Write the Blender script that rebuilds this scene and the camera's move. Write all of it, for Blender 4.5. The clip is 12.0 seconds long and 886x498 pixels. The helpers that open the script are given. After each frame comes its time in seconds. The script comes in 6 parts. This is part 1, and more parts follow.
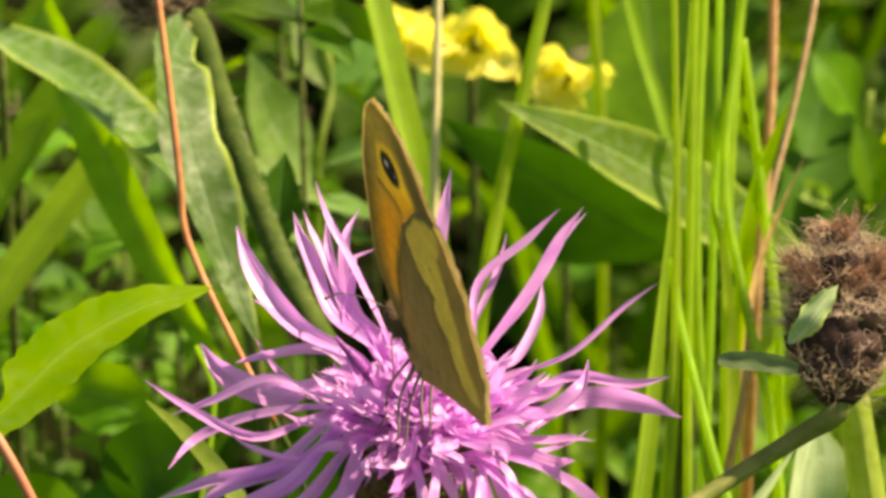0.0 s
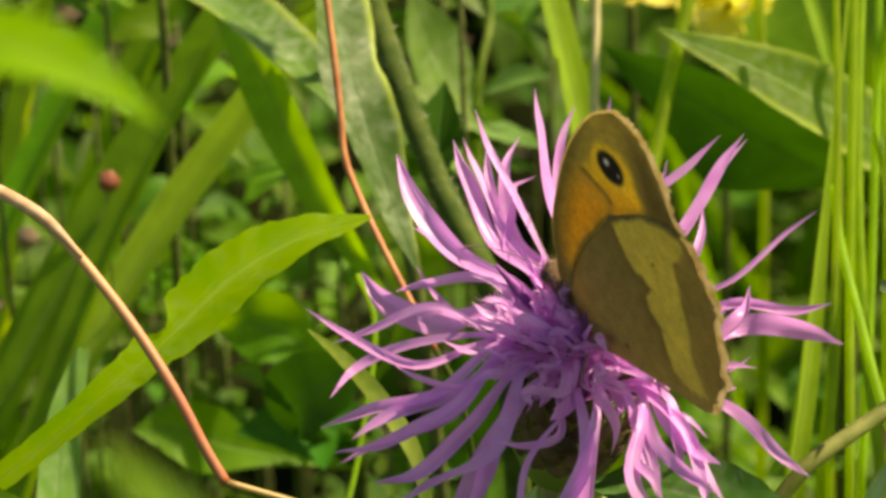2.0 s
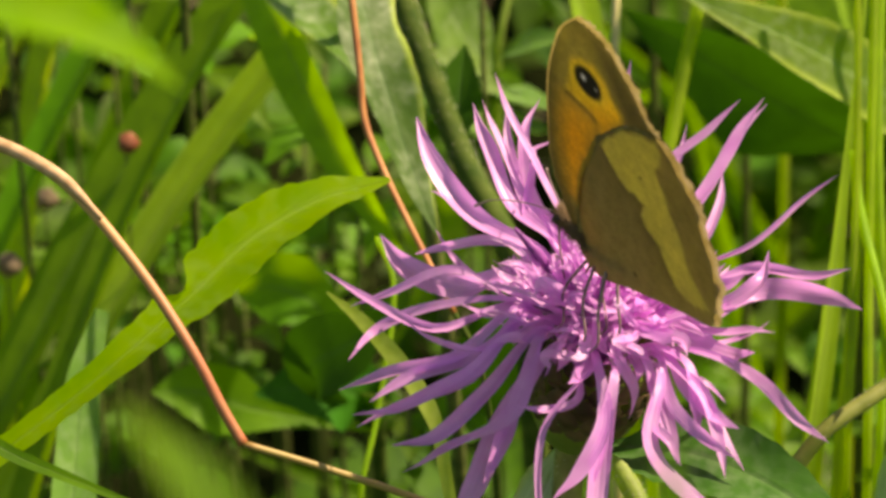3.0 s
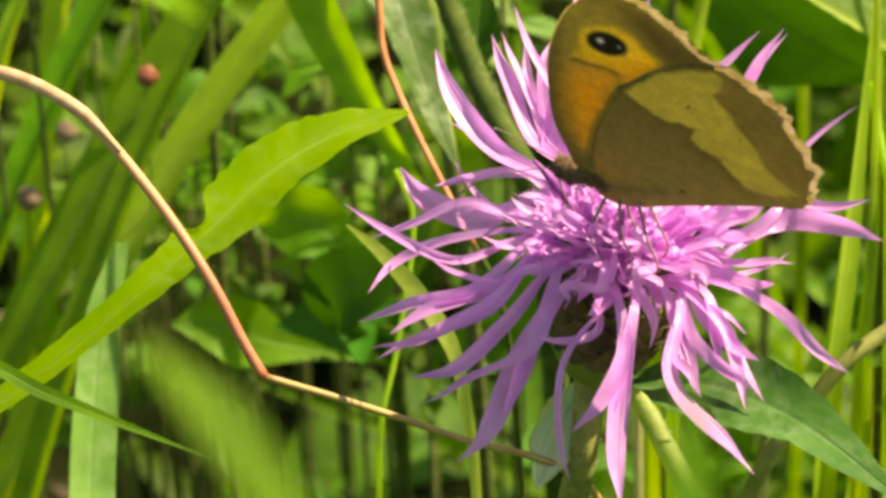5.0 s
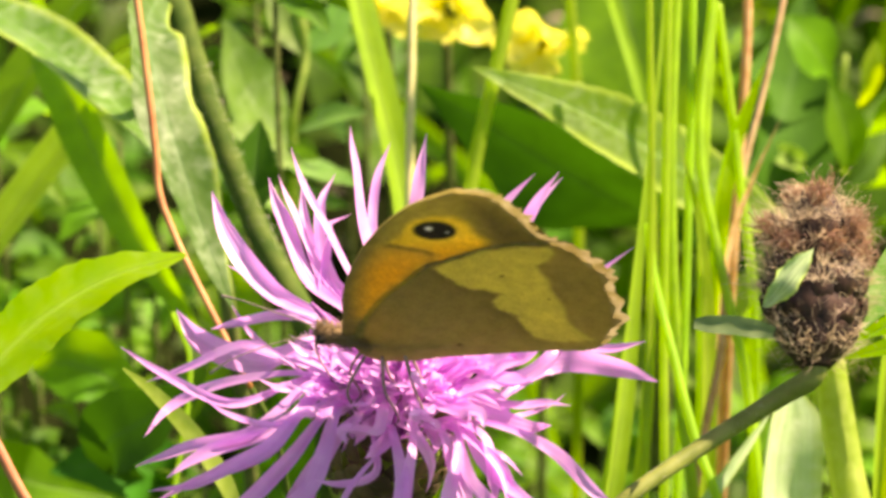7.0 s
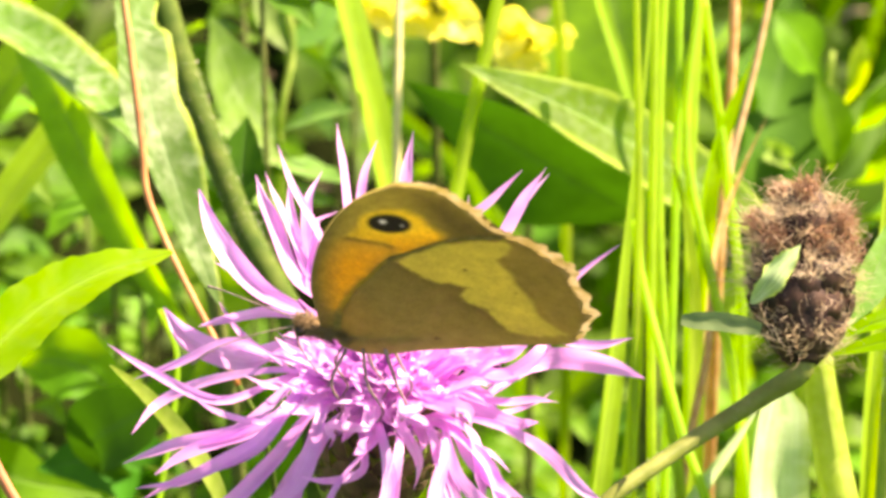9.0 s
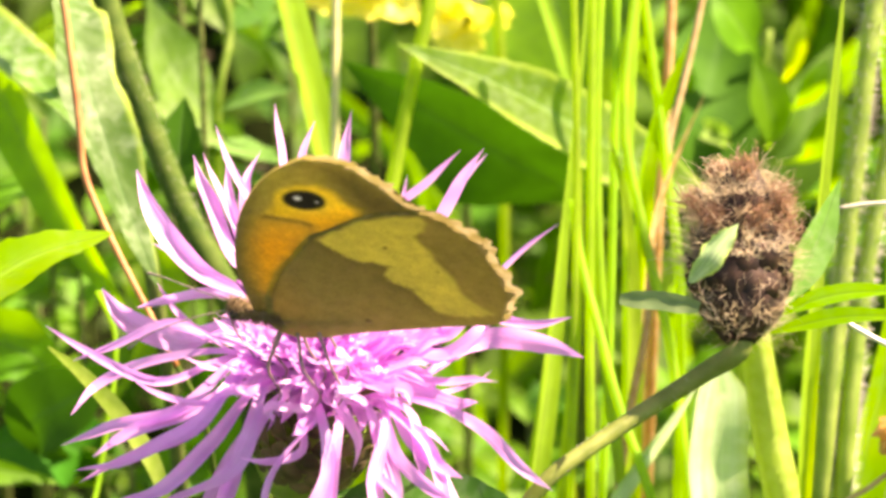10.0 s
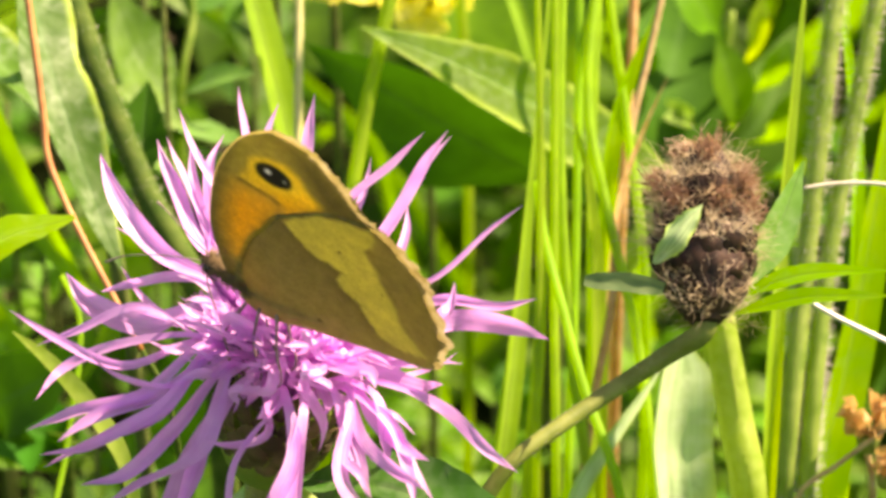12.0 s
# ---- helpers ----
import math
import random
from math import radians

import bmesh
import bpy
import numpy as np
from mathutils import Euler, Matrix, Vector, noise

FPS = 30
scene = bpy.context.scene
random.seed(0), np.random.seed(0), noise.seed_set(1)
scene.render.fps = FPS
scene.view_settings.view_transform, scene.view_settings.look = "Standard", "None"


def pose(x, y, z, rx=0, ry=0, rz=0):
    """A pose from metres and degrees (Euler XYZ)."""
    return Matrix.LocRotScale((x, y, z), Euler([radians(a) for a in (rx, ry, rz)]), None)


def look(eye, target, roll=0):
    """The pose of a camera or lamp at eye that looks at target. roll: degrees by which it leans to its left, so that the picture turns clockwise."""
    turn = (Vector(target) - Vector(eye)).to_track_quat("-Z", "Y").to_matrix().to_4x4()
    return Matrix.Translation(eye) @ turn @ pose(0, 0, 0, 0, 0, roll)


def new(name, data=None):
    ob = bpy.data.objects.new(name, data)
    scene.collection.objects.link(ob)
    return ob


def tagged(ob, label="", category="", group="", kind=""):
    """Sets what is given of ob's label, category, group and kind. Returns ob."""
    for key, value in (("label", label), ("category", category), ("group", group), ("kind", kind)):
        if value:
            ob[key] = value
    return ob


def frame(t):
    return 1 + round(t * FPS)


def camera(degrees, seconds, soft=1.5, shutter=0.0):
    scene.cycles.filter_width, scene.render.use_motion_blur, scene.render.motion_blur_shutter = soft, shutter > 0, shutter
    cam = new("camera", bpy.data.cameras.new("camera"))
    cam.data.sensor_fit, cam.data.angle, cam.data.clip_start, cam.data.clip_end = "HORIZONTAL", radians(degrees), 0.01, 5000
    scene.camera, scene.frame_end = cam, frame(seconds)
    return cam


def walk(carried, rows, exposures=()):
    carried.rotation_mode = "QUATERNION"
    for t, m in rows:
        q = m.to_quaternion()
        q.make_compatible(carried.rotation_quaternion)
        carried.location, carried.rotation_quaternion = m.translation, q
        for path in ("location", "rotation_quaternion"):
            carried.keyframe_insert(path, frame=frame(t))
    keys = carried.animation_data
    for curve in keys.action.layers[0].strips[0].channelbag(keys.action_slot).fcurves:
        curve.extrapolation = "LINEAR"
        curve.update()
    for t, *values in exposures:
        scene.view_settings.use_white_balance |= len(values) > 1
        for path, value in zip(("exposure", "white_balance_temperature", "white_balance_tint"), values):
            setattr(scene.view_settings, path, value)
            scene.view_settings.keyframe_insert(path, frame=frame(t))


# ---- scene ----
# A meadow close-up: a brown butterfly on a knapweed flower among grass and leaves.
# ---- camera ----
EYE = (0.00219, -0.24238, 0.40019)
PATH = [
    (0, pose(*EYE, 61.166, 0.236, 0.047)),
    (0.5, pose(*EYE, 61.090, 0.575, 0.030)),
    (1, pose(*EYE, 60.694, 1.059, 1.046)),
    (1.5, pose(*EYE, 60.238, 1.420, 1.729)),
    (2, pose(*EYE, 60.058, 1.736, 2.124)),
    (2.5, pose(*EYE, 59.758, 1.803, 2.571)),
    (3, pose(*EYE, 59.483, 1.643, 2.528)),
    (3.2, pose(*EYE, 59.158, 1.784, 2.547)),
    (4.8, pose(*EYE, 58.536, 1.849, 2.848)),
    (5, pose(*EYE, 58.412, 1.937, 2.712)),
    (5.2, pose(*EYE, 58.521, 1.813, 2.522)),
    (5.5, pose(*EYE, 59.251, 1.394, 1.256)),
    (5.8, pose(*EYE, 59.781, 0.801, 0.304)),
    (6, pose(*EYE, 59.893, 0.634, 0.019)),
    (6.5, pose(*EYE, 60.016, 0.320, -0.171)),
    (7, pose(*EYE, 60.616, 0.288, -0.424)),
    (7.2, pose(*EYE, 60.710, 0.324, -0.350)),
    (8.8, pose(*EYE, 60.665, 0.483, -0.610)),
    (9, pose(*EYE, 60.564, 0.250, -0.637)),
    (9.5, pose(*EYE, 60.381, 0.153, -0.908)),
    (10, pose(*EYE, 60.245, -0.027, -1.604)),
    (10.5, pose(*EYE, 60.005, 0.065, -1.750)),
    (11, pose(*EYE, 60.106, 0.048, -1.983)),
    (11.5, pose(*EYE, 59.953, 0.024, -2.009)),
    (12, pose(*EYE, 59.965, -0.043, -2.249)),
]
EXPOSURES = [(t, e, 8350.0 if 6.0 < t < 10.5 else 8550.0, 32.0 if 6.0 < t < 10.5 else 29.0) for t, e in ((0.0, 1.18), (0.5, 1.2), (1.0, 0.88), (1.5, 0.8), (2.0, 0.9), (2.5, 0.84), (3.2, 0.9), (5.2, 1.33), (5.6, 1.3), (6.1, 1.95), (6.5, 2.1), (7.0, 1.72), (8.8, 2.2), (10.0, 2.18), (11.0, 1.82), (12.0, 1.75))]
cam = camera(14.0, 12.0, soft=3.2)
cam.data.dof.use_dof = True
cam.data.dof.focus_distance = 0.285
cam.data.dof.aperture_fstop = 70.0
walk(cam, PATH, EXPOSURES)

# ---- world and sun ----
SUN_WAY = Vector((0.60, 0.18, 0.78)).normalized()
world = bpy.data.worlds.new("sky")
scene.world = world
world.use_nodes = True
wn = world.node_tree
sky = wn.nodes.new("ShaderNodeTexSky")
sky.sky_type = "NISHITA"
sky.sun_disc = False
sky.sun_elevation = math.asin(SUN_WAY.z)
sky.sun_rotation = math.atan2(SUN_WAY.x, SUN_WAY.y)
wn.nodes["Background"].inputs["Strength"].default_value = 0.085
wn.links.new(sky.outputs["Color"], wn.nodes["Background"].inputs["Color"])
sun = new("sun", bpy.data.lights.new("sun", "SUN"))
sun.data.energy = 5.0
sun.data.angle = radians(0.53)
sun.data.color = (1.0, 0.93, 0.80)
sun.matrix_world = look(SUN_WAY * 3, (0, 0, 0))


# ---- materials ----
def material(name):
    m = bpy.data.materials.new(name)
    m.use_nodes = True
    n = m.node_tree.nodes
    n.clear()
    return m, n, m.node_tree.links


def mix_rgb(n, l, fac, a, b):
    x = n.new("ShaderNodeMix")
    x.data_type = "RGBA"
    for sock, val in ((x.inputs[0], fac), (x.inputs[6], a), (x.inputs[7], b)):
        if isinstance(val, bpy.types.NodeSocket):
            l.new(val, sock)
        else:
            sock.default_value = val if isinstance(val, float) else (*val, 1)
    return x.outputs[2]


def noise_fac(n, l, scale, detail=3.0, lo=0.35, hi=0.65, coord="Object"):
    tc = n.new("ShaderNodeTexCoord")
    t = n.new("ShaderNodeTexNoise")
    t.inputs["Scale"].default_value = scale
    t.inputs["Detail"].default_value = detail
    l.new(tc.outputs[coord], t.inputs["Vector"])
    r = n.new("ShaderNodeMapRange")
    r.inputs[1].default_value, r.inputs[2].default_value = lo, hi
    l.new(t.outputs["Fac"], r.inputs[0])
    return r.outputs[0], t.outputs["Fac"]


def math_node(n, l, op, a, b=None, c=None):
    x = n.new("ShaderNodeMath")
    x.operation = op
    for sock, val in zip(x.inputs, (a, b, c)):
        if val is None:
            continue
        if isinstance(val, bpy.types.NodeSocket):
            l.new(val, sock)
        else:
            sock.default_value = val
    return x.outputs[0]


def finish(m, n, l, colour, rough=0.5, transl=0.0, tcolour=None, bump=None, bump_d=0.0001, spec=0.5, sheen=0.0):
    out = n.new("ShaderNodeOutputMaterial")
    p = n.new("ShaderNodeBsdfPrincipled")
    if isinstance(colour, bpy.types.NodeSocket):
        l.new(colour, p.inputs["Base Color"])
    else:
        p.inputs["Base Color"].default_value = (*colour, 1)
    p.inputs["Roughness"].default_value = rough
    p.inputs["Specular IOR Level"].default_value = spec
    p.inputs["Sheen Weight"].default_value = sheen
    if bump is not None:
        b = n.new("ShaderNodeBump")
        b.inputs["Distance"].default_value = bump_d
        b.inputs["Strength"].default_value = 0.8
        l.new(bump, b.inputs["Height"])
        l.new(b.outputs[0], p.inputs["Normal"])
    if transl > 0:
        t = n.new("ShaderNodeBsdfTranslucent")
        tc = tcolour if tcolour is not None else colour
        if isinstance(tc, bpy.types.NodeSocket):
            l.new(tc, t.inputs["Color"])
        else:
            t.inputs["Color"].default_value = (*tc, 1)
        mx = n.new("ShaderNodeMixShader")
        mx.inputs[0].default_value = transl
        l.new(p.outputs[0], mx.inputs[1])
        l.new(t.outputs[0], mx.inputs[2])
        l.new(mx.outputs[0], out.inputs[0])
    else:
        l.new(p.outputs[0], out.inputs[0])
    return m


def leaf_material(name, dark, light, through_colour, transl=0.4, rough=0.45, veins=16.0, rib=0.5, island=False, scale=260.0, spec=0.5, mottle=0.0, margin=0.0, margin_w=0.11, tint=(0.76, 1.03, 0.5), both=False):
    """A leaf: mottled blade, paler midrib, faint side veins (u across, v along the blade)."""
    dark, light, through_colour = [(tint[0] * r, tint[1] * g, tint[2] * b) for r, g, b in (dark, light, through_colour)]
    m, n, l = material(name)
    f1, raw = noise_fac(n, l, scale)
    f2, _ = noise_fac(n, l, scale * 6, 2.0)
    uv = n.new("ShaderNodeUVMap")
    sep = n.new("ShaderNodeSeparateXYZ")
    l.new(uv.outputs[0], sep.inputs[0])
    across = math_node(n, l, "ABSOLUTE", math_node(n, l, "SUBTRACT", sep.outputs[0], 0.5))
    ribm = math_node(n, l, "SUBTRACT", 1.0, math_node(n, l, "MINIMUM", math_node(n, l, "MULTIPLY", across, 14.0), 1.0))
    slant = math_node(n, l, "SUBTRACT", sep.outputs[1], math_node(n, l, "MULTIPLY", across, 0.35))
    vein = math_node(n, l, "POWER", math_node(n, l, "ABSOLUTE", math_node(n, l, "SINE", math_node(n, l, "MULTIPLY", slant, veins * 3.1416))), 0.35)
    veinm = math_node(n, l, "SUBTRACT", 1.0, vein)
    c = mix_rgb(n, l, f1, dark, light)
    c = mix_rgb(n, l, math_node(n, l, "MULTIPLY", f2, 0.3), c, light)
    if veins == 0.0:
        # fine ribs running along a grass blade
        stretch = n.new("ShaderNodeMapping")
        stretch.inputs["Scale"].default_value = (11.0, 1.6, 1.0)
        l.new(uv.outputs[0], stretch.inputs["Vector"])
        streak = n.new("ShaderNodeTexNoise")
        streak.inputs["Scale"].default_value = 1.0
        streak.inputs["Detail"].default_value = 4.0
        l.new(stretch.outputs[0], streak.inputs["Vector"])
        lines = math_node(n, l, "MULTIPLY", math_node(n, l, "SUBTRACT", streak.outputs["Fac"], 0.42), 2.6)
        lines = math_node(n, l, "MINIMUM", math_node(n, l, "MAXIMUM", lines, 0.0), 0.6)
        c = mix_rgb(n, l, lines, c, tuple(min(1.0, 1.5 * x + 0.07) for x in light))
    if island:
        g = n.new("ShaderNodeNewGeometry")
        var = g.outputs["Random Per Island"]
    else:
        g = n.new("ShaderNodeObjectInfo")
        var = g.outputs["Random"]
    hsv = n.new("ShaderNodeHueSaturation")
    l.new(math_node(n, l, "MULTIPLY_ADD", var, 0.05, 0.475), hsv.inputs["Hue"])
    l.new(math_node(n, l, "MULTIPLY_ADD", var, 0.7, 0.65), hsv.inputs["Value"])
    l.new(c, hsv.inputs["Color"])
    c = hsv.outputs[0]
    pale = tuple(min(1.0, 1.25 * x + 0.05) for x in light)
    c = mix_rgb(n, l, math_node(n, l, "MULTIPLY", math_node(n, l, "MAXIMUM", ribm, math_node(n, l, "MULTIPLY", veinm, 0.16)), rib), c, pale)
    tc = mix_rgb(n, l, f1, through_colour, tuple(min(1.0, 1.3 * x) for x in through_colour))
    tc = mix_rgb(n, l, math_node(n, l, "MULTIPLY", ribm, 0.5), tc, dark)
    if margin > 0:
        # thin pale margin of the blade; on M_LEAF_MID it paints the sunlit rim
        rim = math_node(n, l, "MINIMUM", sep.outputs[0], math_node(n, l, "SUBTRACT", 1.0, sep.outputs[0])) if both else sep.outputs[0]
        edge = math_node(n, l, "MULTIPLY", math_node(n, l, "MAXIMUM", math_node(n, l, "SUBTRACT", margin_w, rim), 0.0), 1.2 / margin_w * margin)
        c = mix_rgb(n, l, edge, c, (0.30, 0.44, 0.06))
        tc = mix_rgb(n, l, edge, tc, (0.50, 0.78, 0.05))
    if mottle > 0:
        # pale patches: leaf down, with sun dapples put into the colour
        f3, _ = noise_fac(n, l, scale * 3.2, 5.0, 0.42, 0.76)
        f4, _ = noise_fac(n, l, scale * 0.7, 2.0, 0.40, 0.60)
        c = mix_rgb(n, l, math_node(n, l, "MULTIPLY", math_node(n, l, "MULTIPLY", f3, math_node(n, l, "MULTIPLY_ADD", f4, 0.7, 0.3)), mottle), c, (0.46, 0.58, 0.36))
    h = math_node(n, l, "ADD", math_node(n, l, "MULTIPLY", raw, 0.6), math_node(n, l, "ADD", math_node(n, l, "MULTIPLY", vein, 0.15), math_node(n, l, "MULTIPLY", ribm, -0.8)))
    return finish(m, n, l, c, rough, transl, tc, h, 0.00012, spec)


def plain_material(name, a, b, rough=0.6, transl=0.0, scale=900.0, tcol=None, spec=0.4, bump_d=0.00008, island=False, sheen=0.0):
    m, n, l = material(name)
    f1, raw = noise_fac(n, l, scale)
    c = mix_rgb(n, l, f1, a, b)
    if island:
        g = n.new("ShaderNodeNewGeometry")
        c = mix_rgb(n, l, math_node(n, l, "MULTIPLY", g.outputs["Random Per Island"], 0.6), c, tuple(0.3 * x for x in a))
    return finish(m, n, l, c, rough, transl, tcol, raw, bump_d, spec, sheen)


M_LEAF = leaf_material("leaf_green", (0.06, 0.13, 0.008), (0.12, 0.22, 0.014), (0.38, 0.58, 0.012), 0.45, 0.55, spec=0.2)
M_LEAF_GREY = leaf_material("leaf_downy_grey_green", (0.05, 0.125, 0.042), (0.085, 0.175, 0.065), (0.24, 0.46, 0.05), 0.30, 0.55, rib=0.35, mottle=0.42, margin=1.0, spec=0.2)
# whitish base colour stands for glaring sun on the broad leaf
M_LEAF_PALE = leaf_material("leaf_pale_sunlit", (0.17, 0.27, 0.12), (0.32, 0.42, 0.24), (0.42, 0.66, 0.16), 0.22, 0.5, veins=0.0, rib=0.6, mottle=0.9, margin=0.8, margin_w=0.14, spec=0.3, tint=(0.92, 1.0, 0.85), both=True)
M_LEAF_ARCH = leaf_material("leaf_arching_grey_green", (0.06, 0.15, 0.03), (0.11, 0.22, 0.05), (0.34, 0.60, 0.03), 0.36, 0.55, rib=0.5, mottle=0.5, margin=1.0, margin_w=0.14, spec=0.2, both=True)
M_LEAF_MID = leaf_material("leaf_soft_green", (0.07, 0.15, 0.016), (0.12, 0.22, 0.03), (0.42, 0.66, 0.02), 0.42, 0.6, rib=0.6, mottle=0.25, margin=1.0, spec=0.15, margin_w=0.13, both=True, tint=(0.80, 1.06, 0.7))
M_LEAF_DOWNY = leaf_material("leaf_dull_downy", (0.028, 0.07, 0.013), (0.055, 0.11, 0.024), (0.11, 0.24, 0.018), 0.16, 0.65, rib=0.3, mottle=0.16, spec=0.15)
M_LEAF_SOFT = leaf_material("leaf_soft_pale", (0.08, 0.15, 0.045), (0.15, 0.24, 0.08), (0.30, 0.50, 0.05), 0.3, 0.6, rib=0.25, mottle=0.3, spec=0.2)
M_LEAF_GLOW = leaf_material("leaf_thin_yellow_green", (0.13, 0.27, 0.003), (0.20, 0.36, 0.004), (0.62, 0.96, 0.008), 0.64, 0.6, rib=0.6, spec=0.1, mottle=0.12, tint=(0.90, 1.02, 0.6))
# darker green copy of the leaf; shade on the dock leaves is in its colour
M_LEAF_SHADE_DARK = leaf_material("leaf_shade_dark_green", (0.024, 0.078, 0.010), (0.040, 0.11, 0.013), (0.07, 0.22, 0.010), 0.14, 0.7, rib=0.2, spec=0.08)
M_GRASS = leaf_material("grass_blade_green", (0.135, 0.21, 0.008), (0.22, 0.30, 0.014), (0.70, 0.78, 0.012), 0.5, 0.5, veins=0.0, rib=0.35, spec=0.22, tint=(0.80, 1.03, 0.6))
# undergrowth and herb leaf colours are dimmed to suggest shade
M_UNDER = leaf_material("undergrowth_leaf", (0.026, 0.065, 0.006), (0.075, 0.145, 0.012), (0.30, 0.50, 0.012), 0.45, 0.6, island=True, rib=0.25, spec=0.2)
M_HERB_SHADED = leaf_material("herb_leaf_shaded", (0.026, 0.065, 0.006), (0.075, 0.145, 0.012), (0.30, 0.50, 0.012), 0.45, 0.6, rib=0.25, spec=0.2)
M_UNDERGRASS = leaf_material("undergrowth_grass", (0.05, 0.115, 0.006), (0.11, 0.21, 0.012), (0.34, 0.56, 0.012), 0.42, 0.55, veins=0.0, island=True, rib=0.3, spec=0.2)
M_STEM = plain_material("stem_green", (0.06, 0.085, 0.02), (0.12, 0.15, 0.04), 0.7, spec=0.15)
M_STEM_BUD = plain_material("stem_downy_dark_green", (0.028, 0.065, 0.008), (0.065, 0.105, 0.018), 0.75, spec=0.1, scale=500.0)
M_STEM_HEAD = plain_material("stem_olive", (0.15, 0.20, 0.03), (0.25, 0.30, 0.065), 0.6, 0.3, tcol=(0.3, 0.42, 0.08), spec=0.35, scale=600.0)
M_STEM_GREY = plain_material("stem_grey_green", (0.15, 0.18, 0.03), (0.23, 0.26, 0.055), 0.65, spec=0.25)
def gradient_material(name, a, b, axis, lo, hi, rough=0.5):
    m, n, l = material(name)
    tc = n.new("ShaderNodeTexCoord")
    sep = n.new("ShaderNodeSeparateXYZ")
    l.new(tc.outputs["Object"], sep.inputs[0])
    r = n.new("ShaderNodeMapRange")
    r.inputs[1].default_value, r.inputs[2].default_value = lo, hi
    l.new(sep.outputs[axis], r.inputs[0])
    f1, raw = noise_fac(n, l, 900.0)
    c = mix_rgb(n, l, r.outputs[0], a, b)
    c = mix_rgb(n, l, math_node(n, l, "MULTIPLY", f1, 0.35), c, tuple(0.6 * x for x in a))
    return finish(m, n, l, c, rough, 0.1, c, raw, 0.00006, 0.5)


M_STALK = plain_material("stalk_yellow_green", (0.20, 0.31, 0.03), (0.30, 0.41, 0.07), 0.55, 0.4, tcol=(0.55, 0.74, 0.08), spec=0.3)
M_BRACTLEAF = plain_material("bract_leaf_grey", (0.07, 0.13, 0.05), (0.15, 0.22, 0.09), 0.65, 0.3, tcol=(0.22, 0.36, 0.14), scale=500.0, spec=0.2)
M_HAIRY = plain_material("stem_downy_green", (0.13, 0.23, 0.03), (0.28, 0.39, 0.08), 0.6, 0.4, tcol=(0.50, 0.72, 0.06), scale=420.0)
M_RED = plain_material("stem_red_brown", (0.33, 0.12, 0.035), (0.48, 0.23, 0.075), 0.55, scale=350.0)
M_POD = plain_material("pod_red_brown", (0.15, 0.04, 0.018), (0.26, 0.09, 0.035), 0.6)
M_STRAW = plain_material("dry_straw", (0.42, 0.27, 0.12), (0.58, 0.42, 0.22), 0.55, 0.15, tcol=(0.5, 0.35, 0.15))
M_DRYLEAF = plain_material("dry_leaf_tan", (0.42, 0.23, 0.08), (0.60, 0.40, 0.18), 0.6, 0.35, tcol=(0.7, 0.45, 0.14))
M_LITTER = plain_material("withered_leaf", (0.22, 0.17, 0.09), (0.38, 0.31, 0.20), 0.7, 0.25, tcol=(0.5, 0.38, 0.2), island=True, scale=300.0)
M_BROWN = plain_material("dry_floret_brown", (0.13, 0.062, 0.035), (0.40, 0.235, 0.145), 0.6, 0.3, tcol=(0.50, 0.30, 0.16), island=True, scale=260.0)
M_SCALE = plain_material("bract_dark_brown", (0.012, 0.008, 0.006), (0.055, 0.030, 0.018), 0.62, spec=0.2)
M_BRACT = plain_material("bract_brown", (0.045, 0.030, 0.014), (0.17, 0.125, 0.05), 0.65, 0.15, tcol=(0.3, 0.22, 0.08), scale=400.0)
M_FRINGE = plain_material("bract_fringe_brown", (0.30, 0.22, 0.13), (0.70, 0.60, 0.42), 0.65, 0.45, tcol=(0.78, 0.62, 0.36), scale=300.0)
M_HAIR = plain_material("plant_hair_pale", (0.5, 0.5, 0.38), (0.65, 0.62, 0.5), 0.5, 0.3, tcol=(0.6, 0.6, 0.4))
M_YELLOW = plain_material("petal_yellow", (0.86, 0.80, 0.05), (0.92, 0.90, 0.26), 0.4, 0.5, tcol=(0.98, 0.95, 0.10))
# near-black: the shade below the plants is put into the soil colour
M_SOIL = plain_material("meadow_soil_shaded", (0.003, 0.005, 0.0015), (0.010, 0.014, 0.004), 1.0, 0.0, 60.0, bump_d=0.003, spec=0.0)
M_PALE = plain_material("pale_green_straw", (0.50, 0.50, 0.20), (0.64, 0.62, 0.30), 0.55, 0.2, tcol=(0.6, 0.62, 0.25))
M_WHITE = plain_material("dry_grass_white", (0.6, 0.58, 0.5), (0.75, 0.72, 0.62), 0.5)


def petal_material(name, a, b, tcol, transl=0.42):
    m, n, l = material(name)
    uv = n.new("ShaderNodeUVMap")
    sep = n.new("ShaderNodeSeparateXYZ")
    l.new(uv.outputs[0], sep.inputs[0])
    f1, raw = noise_fac(n, l, 500.0)
    streak = math_node(n, l, "SINE", math_node(n, l, "MULTIPLY", sep.outputs[0], 28.0))
    c = mix_rgb(n, l, f1, a, b)
    c = mix_rgb(n, l, math_node(n, l, "MULTIPLY_ADD", streak, 0.12, 0.12), c, tuple(0.7 * x for x in a))
    g = n.new("ShaderNodeObjectInfo")
    c = mix_rgb(n, l, math_node(n, l, "MULTIPLY", g.outputs["Random"], 0.3), c, tuple(min(1.0, x * 1.2 + 0.05) for x in b))
    h = math_node(n, l, "ADD", raw, math_node(n, l, "MULTIPLY", streak, 0.3))
    return finish(m, n, l, c, 0.32, transl, tcol, h, 0.00005, 0.6)


M_PETAL = petal_material("floret_mauve", (0.65, 0.25, 0.65), (0.80, 0.43, 0.79), (0.89, 0.38, 0.90), 0.5)
